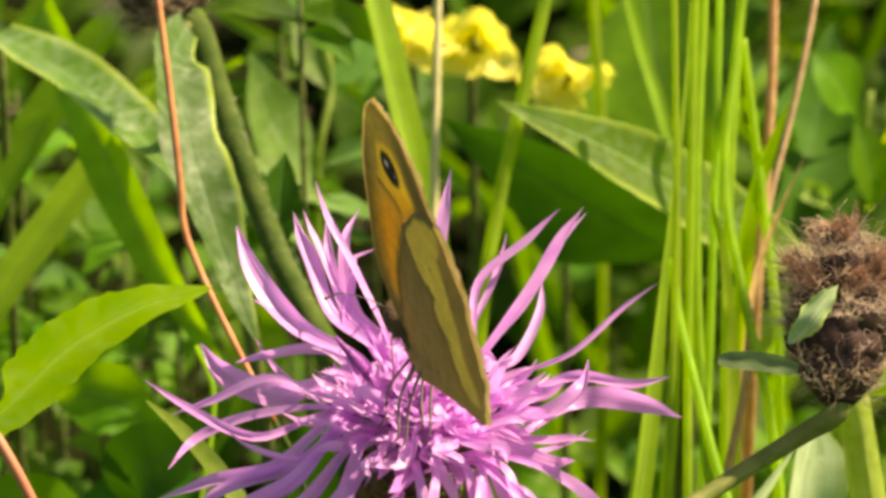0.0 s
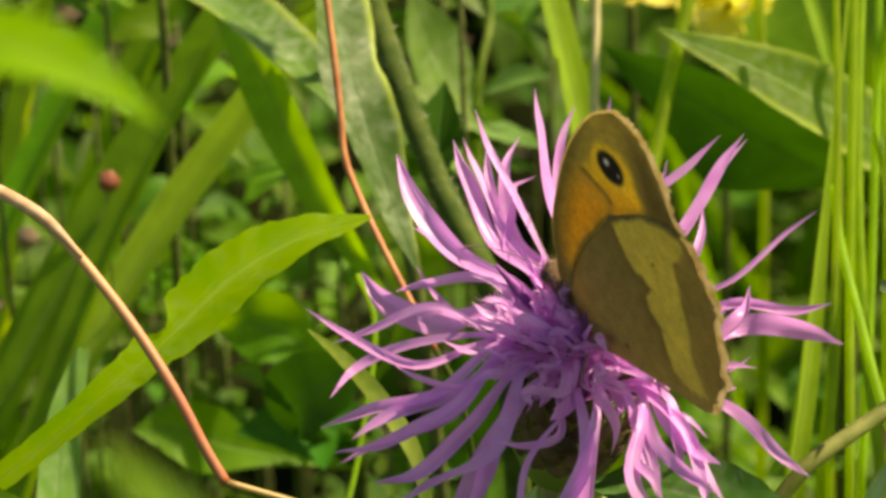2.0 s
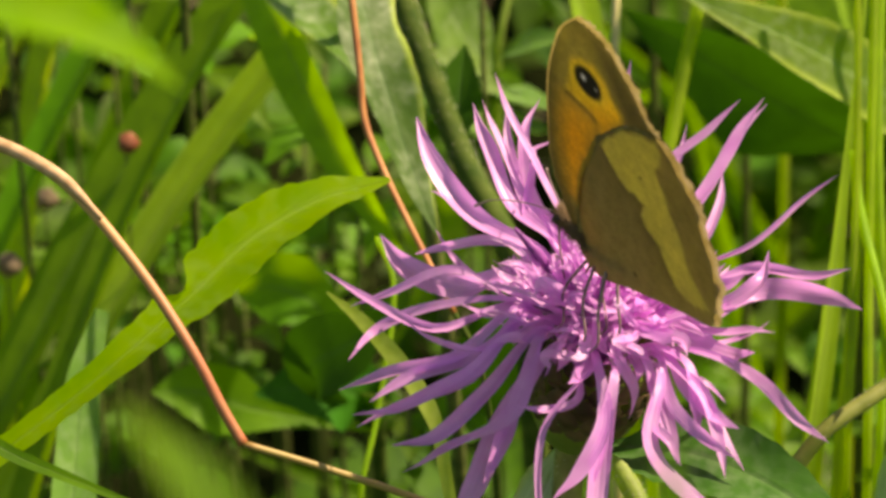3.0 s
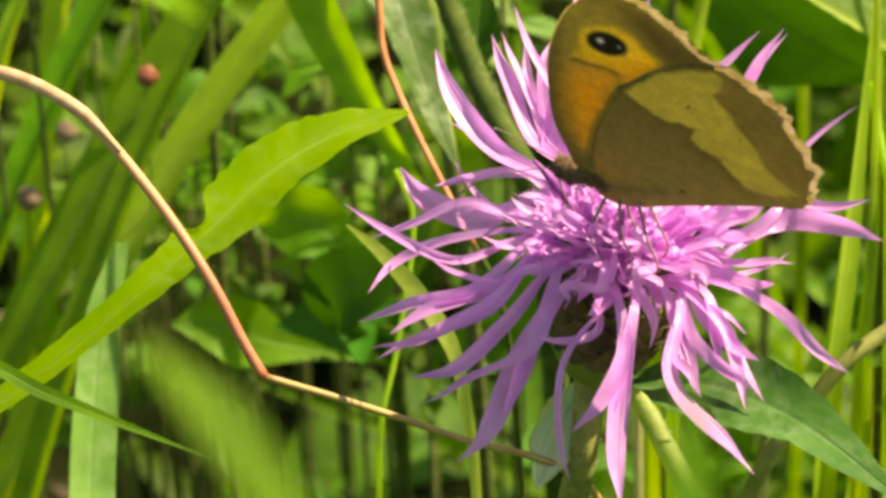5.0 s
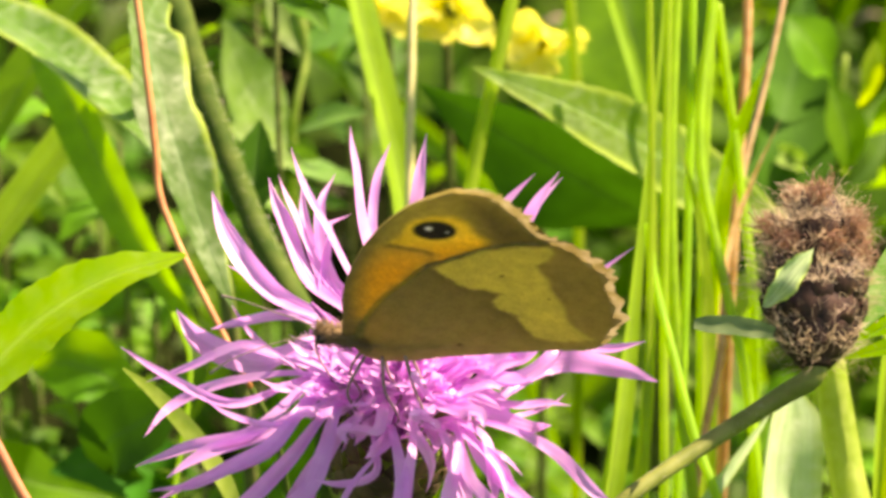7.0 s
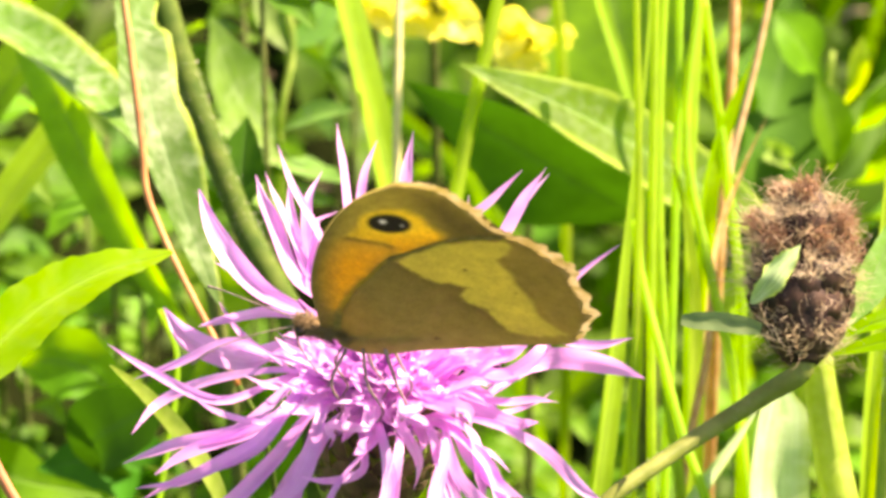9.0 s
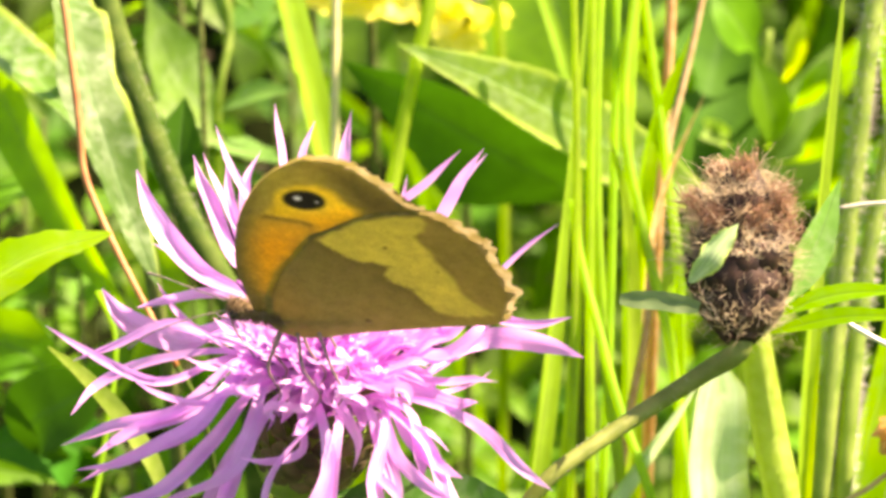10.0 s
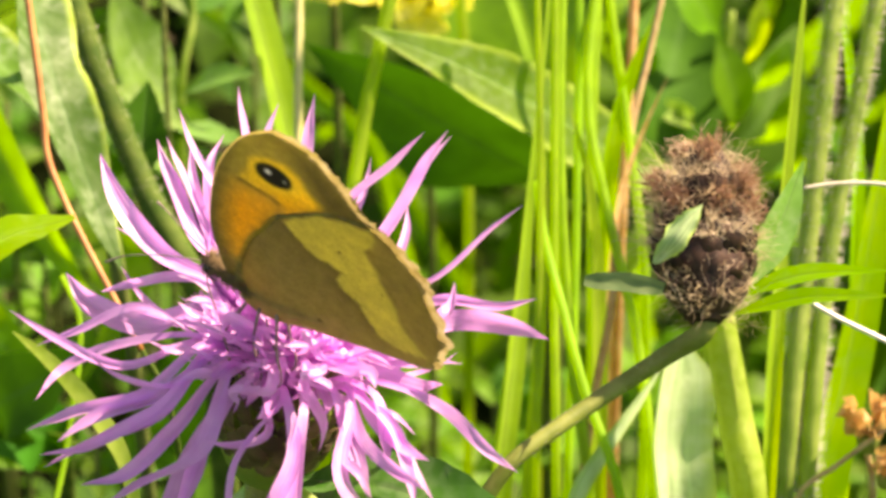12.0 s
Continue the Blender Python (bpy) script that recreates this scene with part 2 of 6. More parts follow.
M_PETAL_IN = petal_material("floret_inner_pink", (0.72, 0.33, 0.71), (0.86, 0.55, 0.85), (0.93, 0.48, 0.92), 0.5)
M_ANTHER = plain_material("anther_purple", (0.16, 0.03, 0.17), (0.30, 0.08, 0.32), 0.45)


# ---- shapes ----
def part(name, bm, mat, parent=None, label=""):
    me = bpy.data.meshes.new(name)
    bm.to_mesh(me)
    bm.free()
    for p in me.polygons:
        p.use_smooth = True
    me.materials.append(mat)
    ob = new(name, me)
    if parent is not None:
        ob.parent = parent
    return tagged(ob, label)


def thing(name, at, label, category, group="", kind=""):
    ob = new(name)
    ob.empty_display_size = 0.005
    ob.location = at
    bpy.context.view_layer.update()
    return tagged(ob, label, category, group, kind)


def glide(points, count):
    """Points along a smooth curve through the given points."""
    pts = [Vector(p) for p in points]
    if len(pts) == 2:
        return [pts[0].lerp(pts[1], i / count) for i in range(count + 1)]
    ext = [2 * pts[0] - pts[1], *pts, 2 * pts[-1] - pts[-2]]
    spans = len(pts) - 1
    out = []
    for i in range(count + 1):
        s = i / count * spans
        k = min(int(s), spans - 1)
        u = s - k
        a, b, c, d = ext[k:k + 4]
        # centripetal spacing, so that uneven spans do not overshoot
        ta, tc, td = -(b - a).length ** 0.5 - 1e-6, (c - b).length ** 0.5 + 1e-6, 0.0
        td = tc + (d - c).length ** 0.5 + 1e-6
        w = u * tc
        a1 = a.lerp(b, (w - ta) / -ta)
        a2 = b.lerp(c, w / tc)
        a3 = c.lerp(d, (w - tc) / (td - tc))
        b1 = a1.lerp(a2, (w - ta) / (tc - ta))
        b2 = a2.lerp(a3, w / td)
        out.append(b1.lerp(b2, w / tc))
    return out


def level(values, s):
    """A value at s (0 to 1) between evenly spread values."""
    x = s * (len(values) - 1)
    k = min(int(x), len(values) - 2)
    return values[k] + (values[k + 1] - values[k]) * (x - k)


def add_tube(bm, points, radii, sides=8, count=16, ridges=0.0):
    path = glide(points, count)
    rings = []
    side = None
    for i, p in enumerate(path):
        way = (path[min(i + 1, count)] - path[max(i - 1, 0)]).normalized()
        if side is None:
            side = way.orthogonal().normalized()
        side = (side - way * side.dot(way)).normalized()
        other = way.cross(side)
        r = level(radii, i / count)
        ring = []
        for k in range(sides):
            a = 2 * math.pi * k / sides
            rr = r * (1 + ridges * (1 if k % 2 else -1))
            ring.append(bm.verts.new(p + (side * math.cos(a) + other * math.sin(a)) * rr))
        rings.append(ring)
    for a, b in zip(rings, rings[1:]):
        for k in range(sides):
            bm.faces.new((a[k], a[(k + 1) % sides], b[(k + 1) % sides], b[k]))
    bm.faces.new(rings[0][::-1])
    bm.faces.new(rings[-1])
    return bm


def add_blade(bm, points, widths, face, count=16, cross=4, fold=0.15, wave=0.0, teeth=0.0, twist=0.0, seed=0, bite=None):
    """A leaf or petal: a strip along a curve, face: the way its upper side looks, fold: depth of its keel to its width."""
    uv = bm.loops.layers.uv.verify()
    rng = random.Random(seed)
    path = glide(points, count)
    face = Vector(face)
    ph = rng.uniform(0, 6.28)
    rows = []
    for i, p in enumerate(path):
        s = i / count
        way = (path[min(i + 1, count)] - path[max(i - 1, 0)]).normalized()
        side = way.cross(face).normalized()
        up = side.cross(way).normalized()
        if twist:
            a = twist * s
            side, up = side * math.cos(a) + up * math.sin(a), up * math.cos(a) - side * math.sin(a)
        w = level(widths, s)
        row = []
        for k in range(cross + 1):
            c = 2 * k / cross - 1
            ww = w * (1 + (teeth * rng.uniform(-1, 1) if abs(c) > 0.99 else 0))
            if bite and c * bite[1] > 0:
                ww *= 1 - bite[2] * max(0.0, 1 - abs(s - bite[0]) / bite[3]) * abs(c)
            z = fold * w * (abs(c) ** 1.4) + wave * w * c * math.sin(s * 15 + ph + (2 if c > 0 else 0)) * abs(c)
            row.append(bm.verts.new(p + side * (c * ww * 0.5) + up * z))
        rows.append(row)
    for i in range(count):
        for k in range(cross):
            f = bm.faces.new((rows[i][k], rows[i][k + 1], rows[i + 1][k + 1], rows[i + 1][k]))
            for lp, (a, b) in zip(f.loops, ((k, i), (k + 1, i), (k + 1, i + 1), (k, i + 1))):
                lp[uv].uv = (a / cross, b / count)
    return bm


def add_hair(bm, at, way, length, radius):
    way = way.normalized()
    s = way.orthogonal().normalized()
    o = way.cross(s)
    base = [bm.verts.new(at + (s * math.cos(a) + o * math.sin(a)) * radius) for a in (0, 2.1, 4.2)]
    tip = bm.verts.new(at + way * length)
    for k in range(3):
        bm.faces.new((base[k], base[(k + 1) % 3], tip))


def down(parent, pts, r, count, length, seed, label="short pale hairs"):
    """Fine hairs standing off a stem or a rim that follows the points."""
    rng = random.Random(seed)
    path = glide(pts, 40)
    bm = bmesh.new()
    for i in range(count):
        k = rng.uniform(0, 39.99)
        p = path[int(k)].lerp(path[int(k) + 1], k % 1)
        d = Vector((rng.gauss(0, 1), rng.gauss(0, 1), rng.gauss(0, 1))).normalized()
        add_hair(bm, p + d * r * 0.9, d, rng.uniform(0.4, 1.2) * length, 0.00003)
    tagged(part("hairs", bm, M_HAIR, parent, label), kind="stuff")


LEAF = (0.12, 0.45, 0.75, 0.95, 1.0, 0.95, 0.8, 0.55, 0.28, 0.02)
GRASS = (0.7, 0.9, 1.0, 1.0, 0.95, 0.85, 0.65, 0.35, 0.02)
STRAP = (0.5, 0.75, 0.9, 1.0, 1.0, 0.95, 0.85, 0.65, 0.35, 0.02)
VIEW = Vector((0.0, -0.866, 0.5))
rand = random.Random(7)


def scaled(profile, w):
    return [w * x for x in profile]


# ---- ground ----
def build_ground():
    bm = bmesh.new()
    n = 90
    size = lambda i: math.copysign(abs(2 * i / n - 1) ** 4.0, i - n / 2) * 60
    grid = [[None] * (n + 1) for _ in range(n + 1)]
    for i in range(n + 1):
        for j in range(n + 1):
            x, y = size(i), size(j) + 0.2
            near = math.exp(-(x * x + y * y) * 0.5)
            grid[i][j] = bm.verts.new((x, y, 0.008 * near * noise.noise(Vector((x * 25, y * 25, 0)))))
    for i in range(n):
        for j in range(n):
            bm.faces.new((grid[i][j], grid[i + 1][j], grid[i + 1][j + 1], grid[i][j + 1]))
    tagged(part("ground", bm, M_SOIL), "meadow soil coloured near-black for the shade under dense plants", "ground", kind="structure")


build_ground()


# ---- knapweed flower in bloom ----
FLOWER = Vector((0, 0, 0.25))
AXIS = Vector((0.22, -0.17, 0.96)).normalized()
# long florets: azimuth, elevation (degrees), reach and width (mm), then the rise along the axis and the sway (mm) at its middle and near its tip
BACK_FLORETS = [
    (142, 33, 22.9, 1.55, -1.1, -2.0, -0.5, -1.6), (136, 13, 20.4, 1.0, 0.4, 0.4, 0.3, 0.3), (146, 3, 22.3, 1.8, -3.8, 0.6, -2.1, -0.5), (-179, 6, 20.2, 0.6, 2.7, 1.5, 1.0, 0.6),
    (139, -4, 21.0, 0.8, 1.8, -0.2, 0.8, -0.0), (137, 4, 19.2, 0.5, -3.8, 0.2, -1.7, -0.4), (127, 35, 21.7, 1.35, -1.0, -1.4, -0.4, -0.8), (124, 35, 21.7, 0.8, -0.6, -0.7, -0.3, -0.4),
    (121, 41, 22.8, 0.6, -0.0, 0.1, -0.1, -0.3), (116, 31, 21.5, 0.8, -1.3, -1.5, -0.6, -1.0), (107, 31, 21.4, 0.9, -1.7, -2.5, -0.4, -2.1), (102, 17, 20.9, 0.5, -0.5, -2.8, 0.6, -3.4)
]
TALL_FLORETS = [
    (105, 47, 22.8, 1.0, -0.2, -0.4, -0.1, -0.3), (93, 42, 21.7, 0.7, -0.7, -1.7, -0.3, -1.3), (83, 41, 22.7, 1.0, -0.2, -0.5, -0.1, -0.2), (47, 35, 22.8, 1.0, -0.0, 0.3, -0.1, -0.1),
    (47, 33, 22.8, 0.6, -0.0, 0.2, -0.0, -0.4), (52, 36, 21.8, 0.7, -0.5, -2.9, -0.2, -1.0), (67, 30, 19.5, 0.6, 0.1, 0.3, 0.2, 0.5), (59, 15, 19.2, 0.8, -1.0, 2.0, -0.2, 1.4),
    (15, 30, 21.9, 0.4, 0.3, 1.5, 0.1, 0.2)
]
SIDE_FLORETS = [
    (4, 13, 19.8, 0.8, -0.2, -2.5, -0.1, -0.1), (-1, 5, 20.2, 1.5, -1.0, -4.9, 0.1, -2.1), (12, 22, 14.2, 1.2, 0.8, 4.3, 1.4, 4.1), (-24, 12, 14.7, 0.9, -0.7, -0.3, -0.2, -0.1),
    (-31, 8, 13.6, 1.6, -1.3, -0.6, -1.9, -1.2), (-33, -10, 20.8, 0.9, 0.8, -0.7, 0.2, -0.0), (-18, 13, 13.8, 0.5, -3.4, -1.2, -4.4, -3.3), (178, 12, 22.6, 0.7, -0.6, -4.1, -0.8, -1.4),
    (-145, 22, 20.2, 0.5, -2.8, -0.8, -2.1, -0.1), (-172, -4, 20.5, 0.8, -0.9, 3.7, -2.1, 4.5)
]
FRONT_FLORETS = [
    (-169, -9, 21.6, 1.1, 1.0, -3.1, 0.3, -0.8), (-157, -6, 19.9, 1.1, 0.5, -1.3, 0.2, 0.2), (-166, -14, 21.2, 1.2, 2.8, -5.0, 1.1, -3.0), (-164, -16, 21.2, 0.7, 1.9, -3.7, 0.7, -1.0),
    (-148, -13, 19.9, 1.1, -0.1, -1.4, -0.4, -1.6), (-149, -22, 20.0, 1.5, 1.5, -4.0, 0.6, -1.8), (-138, -33, 21.0, 1.8, -0.2, 0.5, 0.1, -0.9), (-103, -26, 20.5, 0.5, 0.1, 2.7, -0.4, 1.6),
    (-121, 0, 13.2, 0.6, -0.9, -2.9, -0.9, -1.4), (-104, -19, 17.4, 1.2, 0.2, -2.2, -0.1, -1.3)
]
FALL_FLORETS = [
    (-91, -29, 21.5, 1.5, -0.2, 0.7, -0.2, 0.6), (-60, -24, 21.6, 1.4, 0.4, 3.9, 0.0, 1.6), (-66, -19, 14.5, 1.1, 0.0, -0.2, 0.0, -0.2), (-57, -14, 13.5, 1.0, 1.4, -1.6, 0.5, -0.8),
    (-48, -8, 15.5, 1.1, -0.5, 0.5, -0.5, 0.4), (-57, -16, 17.5, 0.9, 0.9, -1.5, 0.3, -0.9), (-51, -16, 17.6, 0.6, 0.3, -0.7, 0.1, -0.2), (-55, -10, 17.4, 0.9, -0.8, 1.2, -0.5, 0.6),
    (-106, 5, 10.2, 1.0, -0.1, -0.6, -0.1, -0.2), (-116, 4, 8.4, 0.8, 0.1, 0.3, 0.1, 0.2), (-73, 0, 8.4, 0.9, 0.2, -0.5, 0.1, -0.3)
]


def aim(az, el):
    a, e = radians(az), radians(el)
    return Vector((math.cos(a) * math.cos(e), math.sin(a) * math.cos(e), math.sin(e)))


def floret(parent, az, el, reach, width, mat, seed, bow=0.5, sway=None, late_bow=None, late_sway=None, name="floret", lobes=0):
    """A trumpet floret: a thin tube that opens into one long flat lobe, some with shorter lobes beside it."""
    rng = random.Random(seed)
    tip = FLOWER + aim(az, el) * reach * 0.001
    out = aim(az, 0)
    across = out.cross(AXIS)
    root = FLOWER - AXIS * 0.0035 + out * 0.0016
    rise = 0.0024 if el < 0 else 0.0008
    reachv = tip - FLOWER
    flat = reachv - AXIS * reachv.dot(AXIS)
    bend = FLOWER + AXIS * rise + (flat * 0.26 + reachv * 0.06 if el < 8 else reachv * 0.27) + out * 0.0008
    if sway is None:
        sway, late_bow, late_sway = rng.uniform(-1.2, 1.2), bow * 0.6 + rng.uniform(-0.7, 0.9), rng.uniform(-1.1, 1.1)
        turn = rng.uniform(-1.0, 1.0)
    else:
        turn = rng.uniform(-0.7, 0.7)
    mid = bend.lerp(tip, 0.42) + (AXIS * bow + across * sway) * 0.001
    late = bend.lerp(tip, 0.78) + (AXIS * late_bow + across * late_sway) * 0.001
    face = (AXIS * 1.0 - (tip - FLOWER).normalized() * 0.35 + VIEW * 0.9 + Vector((rng.uniform(-.4, .4), rng.uniform(-.3, .3), 0))).normalized()
    w = width * 0.001
    tube = min(0.0007, w * 0.5)
    bm = bmesh.new()
    prof = [tube, tube * 0.8, tube * 0.8, tube, max(tube, w * 0.6), w * 0.9, w, w, w * 0.9, w * 0.66, w * 0.36, w * 0.03]
    add_blade(bm, [root, bend, mid, late, tip], prof, face, 28, 6, rng.uniform(0.06, 0.36), 0.14, 0.0, turn, seed)
    for k in range(lobes):
        # side lobes split off the mouth of the trumpet
        e = bend.lerp(tip, rng.uniform(0.5, 0.8)) + across * rng.choice((-1, 1)) * rng.uniform(0.0012, 0.0032) + AXIS * rng.uniform(-0.0012, 0.0022)
        p = bend.lerp(mid, 0.75)
        add_blade(bm, [p, p.lerp(e, 0.5) + AXIS * rng.uniform(-0.0003, 0.0006), e], scaled((0.4, 0.9, 1.0, 0.8, 0.5, 0.02), w * rng.uniform(0.45, 0.8)), face, 12, 4, 0.3, 0.0, 0.0, rng.uniform(-0.8, 0.8), seed)
    return part(name, bm, mat, parent)


def build_knapweed():
    plant = thing("knapweed_flower", (0, 0, 0), "mauve knapweed flower head in full bloom on a ribbed stem", "flower")
    seed = 100
    for group in (BACK_FLORETS, TALL_FLORETS, SIDE_FLORETS, FRONT_FLORETS, FALL_FLORETS):
        for az, el, reach, width, bow, sway, late_bow, late_sway in group:
            seed += 1
            floret(plant, az, el, reach, width * 1.15, M_PETAL, seed, bow, sway, late_bow, late_sway, lobes=random.Random(seed + 500).choice((0, 0, 1)) if width > 0.9 else 0)
    for i in range(130):
        el = 12 + 74 * rand.random() ** 1.3
        reach = rand.uniform(6.5, 9.0) if el > 38 else rand.uniform(8, 12.0)
        floret(plant, i * 137.5, el, reach, rand.uniform(0.55, 1.25), M_PETAL_IN if i % 5 else M_PETAL, 2000 + i, rand.uniform(-0.6, 1.2), name="inner_floret", lobes=rand.choice((0, 1, 2)))
    for i in range(9):
        # curled short florets that hang over the rim on the near side
        floret(plant, rand.uniform(-175, -5), rand.uniform(-38, 5), rand.uniform(6, 10.5), rand.uniform(0.6, 1.2), M_PETAL_IN if i % 2 else M_PETAL, 4000 + i, rand.uniform(0.8, 2.2), name="inner_floret", lobes=rand.choice((0, 1)))
    for i in range(40):
        # styles with dark anther tubes in the middle
        d = aim(i * 137.5, rand.uniform(25, 88))
        a = FLOWER + d * 0.003
        b = FLOWER + d * rand.uniform(0.006, 0.0088)
        bm = bmesh.new()
        add_tube(bm, [a, a.lerp(b, 0.6) + Vector((rand.uniform(-1, 1), rand.uniform(-1, 1), 0)) * 0.0004, b], [0.0002, 0.00026, 0.00012], 6, 6)
        part("style", bm, M_ANTHER if i % 4 == 0 else M_PETAL_IN, plant)
    for i in range(3):
        # taller purple anther columns at the back
        d = aim(75 + i * 45, rand.uniform(18, 45))
        a, b = FLOWER + d * 0.005, FLOWER + d * rand.uniform(0.0095, 0.0125)
        bm = bmesh.new()
        add_tube(bm, [a, a.lerp(b, 0.5) + AXIS * 0.0008, b + AXIS * 0.0012], [0.0003, 0.0005, 0.00012], 8, 8)
        part("style", bm, M_ANTHER, plant)
    # involucre: a cup clad in overlapping fringed bracts
    bm = bmesh.new()
    cup = [FLOWER - AXIS * d for d in (0.0125, 0.0115, 0.009, 0.006, 0.0035, 0.002)]
    add_tube(bm, cup, [0.0012, 0.0030, 0.0044, 0.0047, 0.0040, 0.0030], 20, 20)
    cupob = part("involucre", bm, M_HAIRY, plant, "green cup below the florets")
    sx = AXIS.orthogonal().normalized()
    sy = AXIS.cross(sx)
    for ring in range(6):
        for k in range(14):
            a = 2 * math.pi * (k + 0.5 * (ring % 2)) / 14
            out = sx * math.cos(a) + sy * math.sin(a)
            h = -0.0112 + ring * 0.0016
            r = level([0.0031, 0.0041, 0.0046, 0.0048, 0.0045, 0.0040], ring / 5)
            p0 = FLOWER + AXIS * h + out * r * 0.97
            p1 = p0 + AXIS * 0.0028 + out * 0.0005
            bm = bmesh.new()
            add_blade(bm, [p0, p0.lerp(p1, 0.5) + out * 0.0004, p1], [0.001, 0.0022, 0.002, 0.0006], out, 5, 4, -0.15)
            for t in range(7):
                s = (t - 3) / 3
                add_hair(bm, p1 + AXIS.cross(out) * s * 0.0007, AXIS + AXIS.cross(out) * s + out * 0.8, 0.0015, 0.00006)
            part("bract", bm, M_BRACT, cupob)
    bm = bmesh.new()
    foot = FLOWER - AXIS * 0.012
    add_tube(bm, [(-0.006, 0.02, -0.002), (-0.005, 0.012, 0.10), (-0.0045, -0.0005, 0.2251), (-0.0034, -0.0018, 0.2328), foot], [0.0021, 0.0019, 0.0013, 0.0011, 0.0013], 14, 40, 0.08)
    part("stem", bm, M_STEM_GREY, plant, "ribbed grey-green stem")
    bm = bmesh.new()
    add_tube(bm, [foot + Vector((0.001, 0.0012, 0.001)), (0.0011, 0.0002, 0.2364), (0.0043, -0.0044, 0.2324), (0.0066, -0.005, 0.2273)], [0.0006, 0.0008, 0.0009, 0.0009], 12, 24, 0.06)
    part("side_shoot", bm, M_HAIRY, plant, "downy green side shoot")
    down(plant, [(0.0011, 0.0002, 0.2364), (0.0043, -0.0044, 0.2324), (0.0066, -0.005, 0.2273)], 0.0008, 500, 0.0006, 63)
    down(plant, [(-0.0045, -0.0005, 0.2251), (-0.0034, -0.0018, 0.2328), foot], 0.0011, 500, 0.0006, 64)
    for k, (pts, w, mat) in enumerate((
            ([foot + Vector((-0.001, 0.001, -0.001)), (-0.0044, 0.0017, 0.2349), (-0.0062, -0.0018, 0.2328), (-0.0073, -0.0051, 0.2312)], 0.0042, M_LEAF_PALE),
            ([foot + Vector((0.001, -0.001, 0.0)), (0.0029, -0.0073, 0.2434), (0.0073, -0.0101, 0.2445), (0.0133, -0.0139, 0.2439), (0.0212, -0.0203, 0.2408)], 0.0068, M_LEAF_DOWNY))):
        bm = bmesh.new()
        add_blade(bm, pts, scaled((0.1, 0.2, 0.5, 0.9, 1.0, 1.0, 0.9, 0.7, 0.4, 0.02), w), (0.25, -0.6, 0.75), 26, 6, 0.12, 0.08, 0.06, 0, k)
        part("leaf", bm, mat, plant)


build_knapweed()


